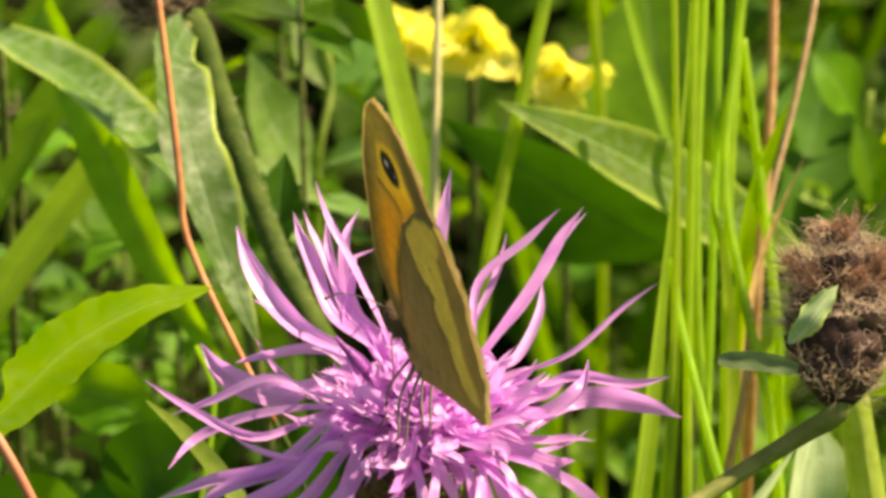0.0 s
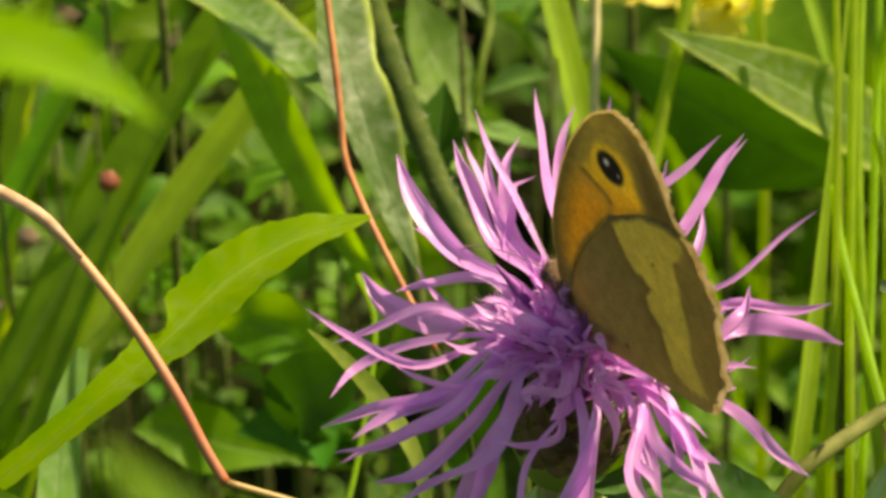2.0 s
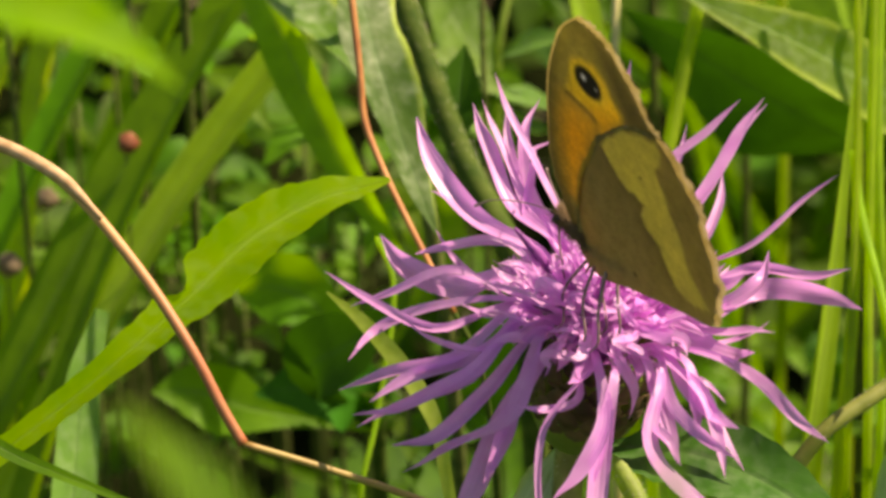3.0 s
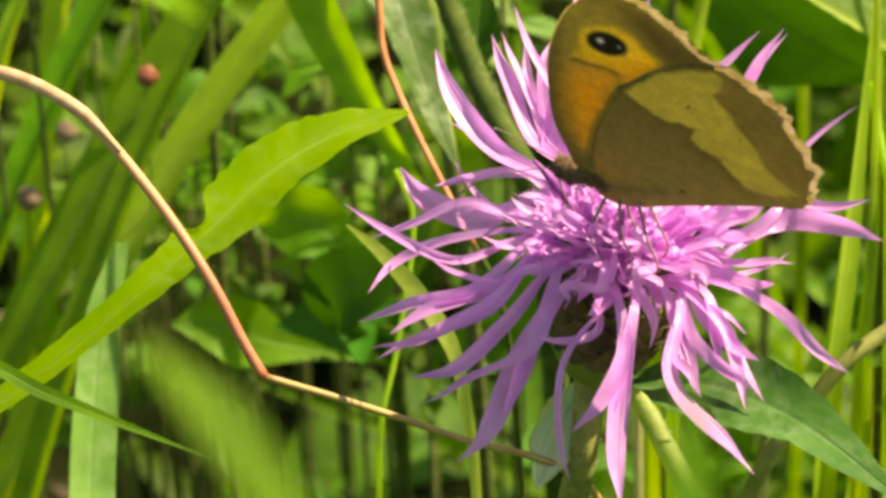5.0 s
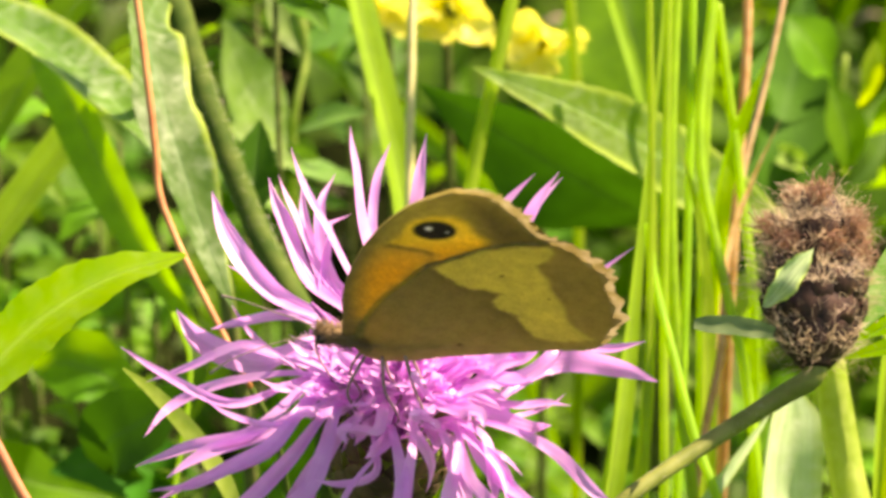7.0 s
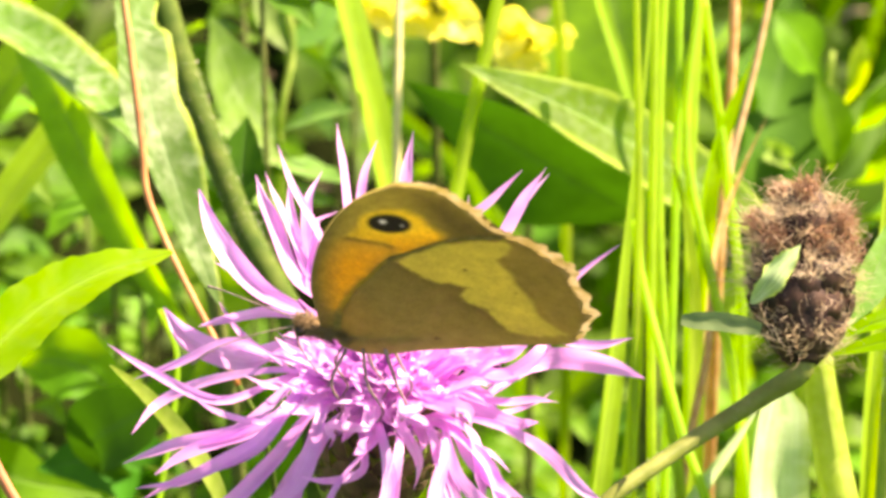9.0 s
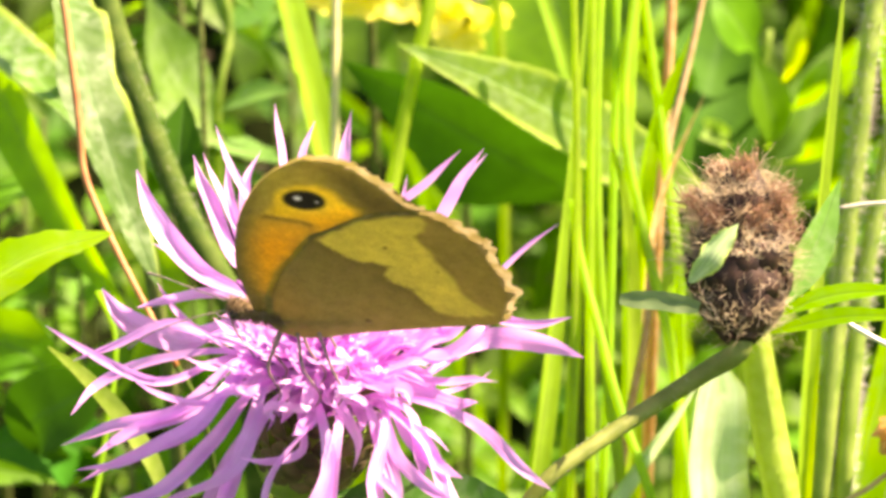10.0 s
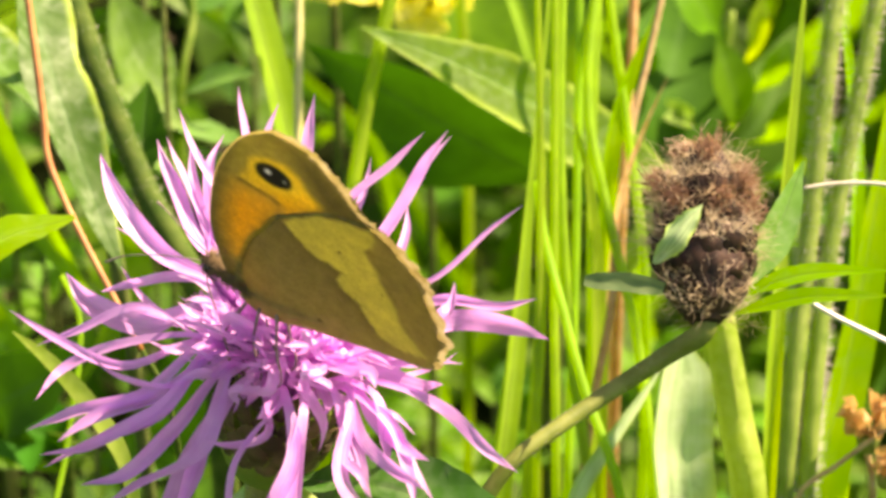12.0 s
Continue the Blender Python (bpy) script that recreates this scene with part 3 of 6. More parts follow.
# ---- dry knapweed head ----
def seed_head(name, top, low, stem_pts, width, label, seed, stem_mat, girth=1.0):
    """A spent head: dark overlapping bracts with brown fringes, a tuft of dry florets above."""
    rng = random.Random(seed)
    top, low = Vector(top), Vector(low)
    axis = (top - low).normalized()
    L = (top - low).length
    sx = axis.orthogonal().normalized()
    sy = axis.cross(sx)
    root = Vector(stem_pts[-1])
    ob = thing(name, (0, 0, 0), label, "seed head")
    bm = bmesh.new()
    prof = (0.3, 0.72, 0.9, 0.9, 0.8, 0.7, 0.66, 0.56, 0.3)
    add_tube(bm, [low + axis * L * k / 8 for k in range(9)], [width * 0.44 * x for x in prof], 18, 18)
    core = part("involucre", bm, M_SCALE, ob, "blackish brown scaly cup")
    jitter = lambda: Vector((rng.uniform(-1, 1), rng.uniform(-1, 1), rng.uniform(-1, 1)))
    rings, per = 7, 11
    fringe = bmesh.new()
    for ring in range(rings):
        s = 0.03 + 0.62 * ring / (rings - 1)
        r = width * 0.44 * level(prof, s)
        for k in range(per):
            a = 2 * math.pi * (k + 0.5 * (ring % 2)) / per + rng.uniform(-0.1, 0.1)
            out = sx * math.cos(a) + sy * math.sin(a)
            side = axis.cross(out)
            p0 = low + axis * (s + rng.uniform(-0.03, 0.03)) * L + out * r
            p1 = p0 + axis * L * rng.uniform(0.10, 0.19) + out * width * rng.uniform(0.02, 0.12) + side * width * rng.uniform(-0.05, 0.05)
            bm = bmesh.new()
            add_blade(bm, [p0, p0.lerp(p1, 0.5) + out * width * 0.03, p1], scaled((0.6, 1.0, 0.95, 0.3), width * 0.26), out, 5, 4, -0.2)
            part("bract", bm, M_SCALE, core)
            if rng.random() < (0.6 if 1 < ring < rings - 2 else 0.1):
                continue
            # comb of bristles round the tip, curled back and tangled
            curl = rng.uniform(0.3, 1.2)
            for t in range(rng.randint(16, 28)):
                q = rng.uniform(-1, 1)
                p = p1 + side * q * width * 0.07 - axis * abs(q) * width * 0.04
                e = p + (axis * rng.uniform(-0.4, 0.7) + side * q * 0.9 + out * curl + jitter() * 0.6) * width * rng.uniform(0.06, 0.15)
                add_blade(fringe, [p, p.lerp(e, 0.4) + jitter() * width * 0.05, p.lerp(e, 0.8) + jitter() * width * 0.05, e], scaled((1, 0.8, 0.5, 0.15), width * rng.uniform(0.003, 0.006)), out + jitter() * 0.6, 6, 1, 0.0)
    for i in range(1500):
        # a halo of longer loose bristles
        s = rng.choice((rng.uniform(0.02, 0.16), rng.uniform(0.3, 0.85), rng.uniform(0.5, 0.85)))
        a = rng.uniform(0, 6.283)
        out = sx * math.cos(a) + sy * math.sin(a)
        p = low + axis * s * L + out * width * 0.46 * level(prof, s)
        if noise.noise(p * 420.0) < rng.uniform(-0.25, 0.3):
            continue
        e = p + (out + axis * rng.uniform(-0.3, 0.7) + jitter() * 0.6) * width * rng.uniform(0.10, 0.33)
        add_blade(fringe, [p, p.lerp(e, 0.35) + jitter() * width * 0.06, p.lerp(e, 0.75) + jitter() * width * 0.07, e], scaled((1, 0.8, 0.5, 0.15), width * rng.uniform(0.003, 0.006)), out + jitter(), 7, 1, 0.0)
    for i in range(700):
        # looser pale bristles bursting from one shoulder and from the crown
        s = rng.uniform(0.42, 0.82) if i % 3 else rng.uniform(0.85, 1.0)
        a = rng.uniform(0, 6.283) if i % 3 == 0 else math.pi + rng.gauss(0.0, 0.55)
        flat = Vector((math.cos(a), math.sin(a), 0))
        out = (flat - axis * axis.dot(flat)).normalized()
        p = low + axis * s * L + out * width * 0.42 * level(prof, s)
        e = p + (out + axis * rng.uniform(-0.5, 0.9) + jitter() * 0.7) * width * rng.uniform(0.12, 0.30) * (1.0 if i % 3 else 0.6)
        add_blade(fringe, [p, p.lerp(e, 0.35) + jitter() * width * 0.06, p.lerp(e, 0.75) + jitter() * width * 0.08, e], scaled((1, 0.8, 0.5, 0.15), width * rng.uniform(0.004, 0.008)), out + jitter(), 7, 1, 0.0)
    tagged(part("fringe", fringe, M_FRINGE, ob, "bristly brown fringes of the bracts"), kind="stuff")
    bm = bmesh.new()
    for i in range(4200):
        # withered florets, matted in curls on top and over one shoulder
        knot = random.Random(seed * 50 + i % 26)
        a = knot.uniform(0, 6.283) if i % 26 < 14 else knot.uniform(-1.0, 0.7)
        up = knot.uniform(0.62, 0.97) if i % 26 < 14 else knot.uniform(0.52, 0.78)
        flat = Vector((math.cos(a), math.sin(a), 0))
        out = (flat - axis * axis.dot(flat)).normalized()
        c = low + axis * L * up + out * width * level(prof, up) * knot.uniform(0.3, 0.62)
        p = c + jitter() * width * 0.085
        e = p + (axis * knot.uniform(0.0, 0.9) + out * knot.uniform(0.1, 0.8) + jitter() * 0.7) * width * rng.uniform(0.05, 0.15)
        add_blade(bm, [p, p.lerp(e, 0.35) + jitter() * width * 0.05, p.lerp(e, 0.75) + jitter() * width * 0.04, e], scaled((0.6, 1, 0.9, 0.3), width * rng.uniform(0.005, 0.014)), jitter() + VIEW * 0.5, 6, 1, 0.0, twist=rng.uniform(-2.5, 2.5))
    tagged(part("dry_tuft", bm, M_BROWN, ob, "tuft of withered brown florets"), kind="stuff")
    bm = bmesh.new()
    add_tube(bm, [low + axis * L * 0.06, low - axis * L * 0.03, *stem_pts], [width * girth * x for x in (0.11, 0.10, 0.08, 0.072, 0.07, 0.075, 0.08, 0.09)], 12, 48, 0.07)
    part("stem", bm, stem_mat, ob, "ribbed olive-green stem")
    return ob


def leaf_part(parent, pts, w, mat, face, seed=0, profile=LEAF, name="leaf", label="", fold=0.12, wave=0.03, teeth=0.03, cross=6, count=26, twist=0.0, bite=None):
    bm = bmesh.new()
    add_blade(bm, pts, scaled(profile, w), face, count, cross, fold, wave, teeth, twist, seed, bite)
    return part(name, bm, mat, parent, label)


HEAD = seed_head("dry_knapweed_head", (0.0341, 0.0178, 0.2589), (0.0335, 0.008, 0.2478),
                 [(0.0309, 0.0080, 0.2452), (0.0255, 0.0062, 0.2424), (0.021, 0.0030, 0.2411), (0.0176, 0.0006, 0.2398), (0.015, -0.0007, 0.2368), (0.0103, -0.0024, 0.2299), (0.002, 0.015, 0.15), (0.0, 0.018, -0.002)],
                 0.0094, "spent brown knapweed seed head on a curved green stem", 5, M_STEM_HEAD, 1.0)
leaf_part(HEAD, [(0.03, 0.0077, 0.2514), (0.027, 0.0072, 0.2524), (0.0234, 0.0064, 0.2531)], 0.0016, M_BRACTLEAF, (-0.05, -0.95, 0.3), 1, (0.6, 0.8, 0.95, 1.0, 1.0, 1.0, 0.95, 0.85, 0.5), name="bract_leaf", label="small grey-green leaf below the head")
leaf_part(HEAD, [(0.0288, 0.0053, 0.2552), (0.0307, 0.0057, 0.2578), (0.0328, 0.0074, 0.2593)], 0.0021, M_LEAF_PALE, (0.4, -0.6, 0.75), 2, name="bract_leaf", label="small pale green leaf over the head", fold=0.5, wave=0.2, teeth=0.12)
leaf_part(HEAD, [(0.0379, 0.0139, 0.248), (0.0404, 0.0171, 0.2515), (0.0428, 0.0207, 0.2559)], 0.00329, M_LEAF_SOFT, (0.4, -0.9, 0.4), 3, name="bract_leaf")
leaf_part(HEAD, [(0.0364, 0.0091, 0.2498), (0.0413, 0.009, 0.2517), (0.0483, 0.0074, 0.2529)], 0.00182, M_LEAF_GLOW, (0, -0.5, 1), 4, name="bract_leaf")
leaf_part(HEAD, [(0.0357, 0.0067, 0.2495), (0.0411, 0.0064, 0.2511), (0.0485, 0.0047, 0.2521)], 0.00164, M_LEAF_GLOW, (0, -0.6, 1), 5, name="bract_leaf")

BUD = seed_head("knapweed_bud", (-0.0295, 0.0884, 0.2532), (-0.0241, 0.0828, 0.2474), [(-0.0229, 0.0811, 0.2464), (-0.0209, 0.0772, 0.2418), (-0.0182, 0.0718, 0.2364), (-0.0147, 0.0657, 0.2297), (-0.0126, 0.0619, 0.2271), (-0.009, 0.058, 0.2205), (-0.010, 0.085, 0.10), (-0.012, 0.10, -0.002)],
                0.01071, "brown knapweed bud on a dark green stem", 9, M_STEM_BUD, 1.5)


leaf_part(BUD, [(-0.0153, 0.0693, 0.228), (-0.0149, 0.0727, 0.2319), (-0.0144, 0.0761, 0.2358)], 0.00531, M_LEAF_SHADE_DARK, (-0.3, -0.9, 0.3), 17, teeth=0.1, name="leaf", label="small toothed dark leaf")


down(BUD, [(-0.0209, 0.0772, 0.2418), (-0.0182, 0.0718, 0.2364), (-0.0147, 0.0657, 0.2297), (-0.0126, 0.0619, 0.2271)], 0.0011, 900, 0.0007, 61)
down(HEAD, [(0.0309, 0.0080, 0.2452), (0.0255, 0.0062, 0.2424), (0.021, 0.0030, 0.2411), (0.0176, 0.0006, 0.2398)], 0.0006, 700, 0.0004, 62)


# ---- leafy stems behind the flower ----
def plant(name, label, category="plant"):
    return thing(name, (0, 0, 0), label, category)


def stalk(parent, pts, r, mat=M_STEM, name="stem", label="", taper=0.8):
    bm = bmesh.new()
    add_tube(bm, pts, [r, r, r * taper], 10, 30)
    return part(name, bm, mat, parent, label)


pl = plant("broad_leaved_plant", "plant with long downy leaves behind the grass")
stalk(pl, [(0.034, 0.125, -0.002), (0.035, 0.12, 0.1), (0.0337, 0.0917, 0.1989), (0.04, 0.0905, 0.2167)], 0.0011, M_HAIRY)
leaf_part(pl, [(0.04, 0.0896, 0.2151), (0.0317, 0.0857, 0.2224), (0.0251, 0.0842, 0.2278), (0.0168, 0.0828, 0.2335), (0.0068, 0.0831, 0.2379)], 0.00761, M_LEAF_MID, (0.2, -0.70, 0.66), 11,
          (0.3, 0.6, 0.85, 1.0, 1.0, 0.95, 0.85, 0.62, 0.35, 0.02), label="long soft green leaf with its sunlit rim painted pale", fold=0.07, wave=0.05, count=40)

pl = plant("dock_plant", "low plant with broad leaves coloured dark for shade")
stalk(pl, [(0.03, 0.16, -0.002), (0.032, 0.15, 0.09), (0.0292, 0.1206, 0.1989)], 0.0015)
leaf_part(pl, [(0.0295, 0.1206, 0.1989), (0.022, 0.1091, 0.2089), (0.0125, 0.1075, 0.2161), (0.0013, 0.1109, 0.222)], 0.01503, M_LEAF_SHADE_DARK, (-0.25, -0.95, -0.12), 12, label="broad green leaf with shade in its dark colour")
leaf_part(pl, [(0.0292, 0.1205, 0.1987), (0.0385, 0.1317, 0.1981), (0.0455, 0.1453, 0.2016), (0.0493, 0.1615, 0.2097)], 0.01797, M_LEAF_SHADE_DARK, (-0.25, -0.95, -0.12), 13, label="broad green leaf with shade in its dark colour")
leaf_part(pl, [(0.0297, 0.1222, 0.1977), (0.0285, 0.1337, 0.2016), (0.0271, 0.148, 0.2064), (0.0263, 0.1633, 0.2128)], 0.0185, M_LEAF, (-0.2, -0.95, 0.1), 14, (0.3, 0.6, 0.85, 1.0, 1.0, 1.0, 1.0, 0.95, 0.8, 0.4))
leaf_part(pl, [(0.0312, 0.129, 0.1935), (0.0442, 0.1381, 0.1892), (0.0563, 0.15, 0.1898), (0.0632, 0.1652, 0.1962)], 0.01673, M_LEAF_SHADE_DARK, (-0.25, -0.95, -0.12), 15)

pl = plant("yellowing_herb", "herb with small yellow-green sunlit leaves far back")
stalk(pl, [(0.052, 0.155, -0.002), (0.052, 0.15, 0.10), (0.0505, 0.142, 0.188), (0.0525, 0.1465, 0.2075)], 0.0005, M_HAIRY)
for k, (x, z, dx, dz, w, mat) in enumerate(((0.0468, 0.1900, 0.003, 0.005, 0.0034, M_LEAF), (0.0480, 0.1960, -0.006, 0.003, 0.0030, M_GRASS), (0.0455, 0.1885, -0.005, 0.004, 0.0036, M_LEAF),
                                            (0.0500, 0.2070, -0.005, 0.007, 0.0070, M_LEAF), (0.0545, 0.2035, 0.001, 0.008, 0.0030, M_GRASS), (0.0560, 0.2000, 0.003, 0.006, 0.0035, M_LEAF),
                                            (0.0570, 0.1940, 0.004, 0.007, 0.0042, M_LEAF), (0.0530, 0.1960, -0.003, 0.011, 0.0055, M_LEAF), (0.0420, 0.1990, -0.004, 0.009, 0.0060, M_LEAF), (0.0600, 0.1900, 0.002, 0.012, 0.0060, M_LEAF))):
    y = 0.138 + 0.35 * (z - 0.19)
    leaf_part(pl, [(0.0515, 0.145, z - 0.004), (x, y, z), (x + dx * 0.5, y - 0.001, z + dz * 0.6), (x + dx, y, z + dz)], w, mat, (0.3, -0.7, 0.6), 140 + k, (0.05, 0.06, 0.08, 0.3, 0.8, 1.0, 1.0, 0.8, 0.45, 0.02), count=18, cross=4)

pl = plant("left_leafy_stem", "knapweed stem with long downy hanging leaves")
stalk(pl, [(-0.016, 0.10, -0.002), (-0.016, 0.095, 0.1), (-0.0189, 0.0787, 0.2162), (-0.0243, 0.0829, 0.2336), (-0.0249, 0.0795, 0.2416), (-0.024, 0.0789, 0.2487)], 0.0008)
leaf_part(pl, [(-0.0239, 0.0779, 0.2489), (-0.0247, 0.0699, 0.2491), (-0.0233, 0.062, 0.2473), (-0.0215, 0.0564, 0.2436), (-0.0185, 0.0501, 0.2368), (-0.0159, 0.0459, 0.2315)], 0.00654, M_LEAF_GREY, (0.5, -0.75, 0.45), 21, STRAP,
          label="hanging grey-green strap leaf", fold=0.16, wave=0.14, count=40)
leaf_part(pl, [(-0.046, 0.105, 0.2353), (-0.0412, 0.0991, 0.2355), (-0.0359, 0.0919, 0.2354), (-0.0307, 0.0845, 0.2350), (-0.0266, 0.0785, 0.2335), (-0.024, 0.0725, 0.2319)], 0.0070, M_LEAF_ARCH, (0.35, -0.45, 0.85), 22,
          (0.5, 0.8, 0.95, 1.0, 1.0, 0.95, 0.85, 0.6, 0.3, 0.02), label="long arching grey-green leaf", fold=0.16, wave=0.04, count=36)
stalk(pl, [(-0.047, 0.13, -0.002), (-0.049, 0.118, 0.14), (-0.046, 0.105, 0.2343)], 0.0006, name="leaf_stalk")
leaf_part(pl, [(-0.0432, 0.1216, 0.2306), (-0.0354, 0.1007, 0.2245), (-0.029, 0.09, 0.2159), (-0.0207, 0.0832, 0.2041)], 0.00565, M_LEAF, (-0.3, -0.9, 0.2), 23, GRASS, label="green blade")

pl = plant("low_broad_plant", "low plant with broad mid-green leaves in half shade")
stalk(pl, [(-0.026, 0.105, -0.002), (-0.026, 0.10, 0.1), (-0.0262, 0.094, 0.178), (-0.0255, 0.092, 0.188)], 0.0009, M_STEM_BUD)
# the deeper leaves take the dark material, which carries their shade as colour
for k, (a, w, mat) in enumerate((([(-0.0262, 0.094, 0.178), (-0.0314, 0.074, 0.1991), (-0.027, 0.070, 0.2045), (-0.0211, 0.068, 0.2098)], 0.0085, M_LEAF_SHADE_DARK),
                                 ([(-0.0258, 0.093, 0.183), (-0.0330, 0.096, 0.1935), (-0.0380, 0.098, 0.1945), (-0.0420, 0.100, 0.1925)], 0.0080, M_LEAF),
                                 ([(-0.0262, 0.094, 0.178), (-0.0270, 0.087, 0.1868), (-0.0320, 0.084, 0.1905), (-0.0385, 0.083, 0.1900)], 0.0085, M_LEAF_SHADE_DARK),
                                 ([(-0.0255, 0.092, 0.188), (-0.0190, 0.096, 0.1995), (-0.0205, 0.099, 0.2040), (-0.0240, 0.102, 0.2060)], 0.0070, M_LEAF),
                                 ([(-0.0262, 0.094, 0.178), (-0.0150, 0.091, 0.1850), (-0.0138, 0.090, 0.1918), (-0.0146, 0.089, 0.1975)], 0.0085, M_LEAF_SHADE_DARK),
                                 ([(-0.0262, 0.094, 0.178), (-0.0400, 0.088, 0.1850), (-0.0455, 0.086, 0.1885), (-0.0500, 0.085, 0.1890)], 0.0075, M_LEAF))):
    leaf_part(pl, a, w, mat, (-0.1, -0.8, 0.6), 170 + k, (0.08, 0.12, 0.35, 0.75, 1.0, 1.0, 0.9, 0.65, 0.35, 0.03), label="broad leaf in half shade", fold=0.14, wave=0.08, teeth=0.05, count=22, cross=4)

pl = plant("small_leaved_plant", "low plant with leaves patched pale for dappled sun")
stalk(pl, [(-0.008, 0.16, -0.002), (-0.009, 0.15, 0.1), (-0.0135, 0.1303, 0.2056), (-0.0119, 0.1352, 0.2142), (-0.0125, 0.1378, 0.2187)], 0.00045, M_HAIRY)
for k, (a, w) in enumerate((([(-0.0139, 0.1296, 0.2045), (-0.0182, 0.1281, 0.2119), (-0.0209, 0.1281, 0.2219)], 0.00771), ([(-0.0139, 0.1296, 0.2045), (-0.016, 0.1208, 0.2092), (-0.0203, 0.1176, 0.2137)], 0.00578),
                            ([(-0.0133, 0.1304, 0.2059), (-0.0098, 0.1268, 0.2096), (-0.0045, 0.1227, 0.2125)], 0.00385), ([(-0.0119, 0.1349, 0.2136), (-0.0145, 0.1368, 0.217), (-0.0165, 0.1395, 0.2216)], 0.00362),
                            ([(-0.0119, 0.1352, 0.2142), (-0.0086, 0.1368, 0.217), (-0.0073, 0.1391, 0.221)], 0.00329), ([(-0.0135, 0.1293, 0.2039), (-0.0103, 0.1191, 0.2064), (-0.0056, 0.1097, 0.21)], 0.00514),
                            ([(-0.0139, 0.129, 0.2034), (-0.0173, 0.1188, 0.2058), (-0.0118, 0.1075, 0.2062)], 0.00482))):
    leaf_part(pl, a, w * 1.15, M_LEAF_SOFT, (0.3, -0.5, 0.75), 80 + k, count=14, cross=4)

pl = plant("thin_leaved_plant", "plant with a thin sunlit yellow-green leaf")
stalk(pl, [(-0.055, 0.012, -0.002), (-0.054, 0.01, 0.1), (-0.053, -0.0022, 0.2362)], 0.0014)
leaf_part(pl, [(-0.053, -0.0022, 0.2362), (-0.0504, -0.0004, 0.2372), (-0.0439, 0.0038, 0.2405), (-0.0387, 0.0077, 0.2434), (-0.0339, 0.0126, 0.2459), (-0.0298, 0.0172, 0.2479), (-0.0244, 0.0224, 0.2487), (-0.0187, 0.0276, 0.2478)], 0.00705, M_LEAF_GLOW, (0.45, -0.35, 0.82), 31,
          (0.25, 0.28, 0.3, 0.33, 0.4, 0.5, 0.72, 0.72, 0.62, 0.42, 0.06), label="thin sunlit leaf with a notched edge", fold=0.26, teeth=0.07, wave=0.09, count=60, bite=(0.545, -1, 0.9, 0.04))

pl = plant("near_leafy_shoot", "shoot with soft green leaves close by")
stalk(pl, [(-0.04, -0.11, -0.002), (-0.038, -0.11, 0.2), (-0.0300, -0.112, 0.310), (-0.0275, -0.112, 0.3335)], 0.0007)
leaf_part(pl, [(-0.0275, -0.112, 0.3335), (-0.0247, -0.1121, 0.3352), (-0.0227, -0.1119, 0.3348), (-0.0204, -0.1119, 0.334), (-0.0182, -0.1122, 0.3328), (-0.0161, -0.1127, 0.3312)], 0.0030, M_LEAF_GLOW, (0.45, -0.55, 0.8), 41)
pl = plant("near_broad_leaf", "soft green leaf rising close by")
stalk(pl, [(0.0, -0.16, -0.002), (-0.002, -0.158, 0.18), (-0.0074, -0.1577, 0.3363)], 0.0006)
leaf_part(pl, [(-0.0074, -0.1577, 0.3363), (-0.009, -0.1574, 0.3395), (-0.0109, -0.1571, 0.3425), (-0.0126, -0.1572, 0.3449)], 0.0026, M_LEAF, (0.6, -0.2, 0.8), 42)
pl = plant("near_grass_tip", "soft green grass tip close by")
leaf_part(pl, [(0.004, -0.158, -0.002), (0.005, -0.157, 0.15), (0.0037, -0.1546, 0.3330), (0.0035, -0.1525, 0.3365), (0.0032, -0.1506, 0.3396)], 0.0019, M_LEAF, (0, -1, 0.2), 43, GRASS, "blade")


# ---- red-brown and straw stems ----
pl = plant("red_bent_stem", "bent red-brown dry stem", "stem")
stalk(pl, [(-0.0245, 0.055, 0.2633), (-0.0233, 0.0502, 0.2549), (-0.0224, 0.0461, 0.2478), (-0.0221, 0.0443, 0.2448), (-0.0202, 0.041, 0.241), (-0.016, 0.0351, 0.2348), (-0.0138, 0.0330, 0.2310)], 0.00033, M_RED)
stalk(pl, [(-0.0138, 0.0330, 0.2310), (-0.0118, 0.0330, 0.2260), (-0.0100, 0.040, 0.19), (-0.008, 0.05, -0.002)], 0.00027, M_STEM_BUD, name="lower_stem", label="shaded green lower stem")
pl = plant("arching_straw_stem", "arching straw stem turning red to a bend", "stem")
stalk(pl, [(-0.0517, 0.0086, 0.2628), (-0.0475, 0.0071, 0.2623), (-0.0429, 0.0049, 0.2605), (-0.0369, 0.0007, 0.2552), (-0.0324, -0.0035, 0.25), (-0.0298, -0.006, 0.2457), (-0.0284, -0.0071, 0.2436)], 0.00044,
      gradient_material("stem_straw_to_red", (0.62, 0.40, 0.15), (0.40, 0.13, 0.05), 0, -0.043, -0.031), taper=1.0)
stalk(pl, [(-0.0284, -0.0071, 0.2436), (-0.0216, -0.0065, 0.2407), (-0.0138, -0.0046, 0.2361), (-0.0022, -0.0013, 0.2278), (0.004, 0.05, -0.002)], 0.00030,
      gradient_material("stem_red_to_straw", (0.34, 0.15, 0.05), (0.36, 0.30, 0.07), 0, -0.031, -0.026), taper=1.0)
bm = bmesh.new()
add_tube(bm, [(-0.053, 0.0082, 0.2633), (-0.0479, 0.0068, 0.2628), (-0.0428, 0.0046, 0.2609), (-0.0397, 0.0026, 0.2585)], [0.00054, 0.00058, 0.00054, 0.00018], 10, 16)
part("sheath", bm, M_STRAW, pl, "pale papery sheath")


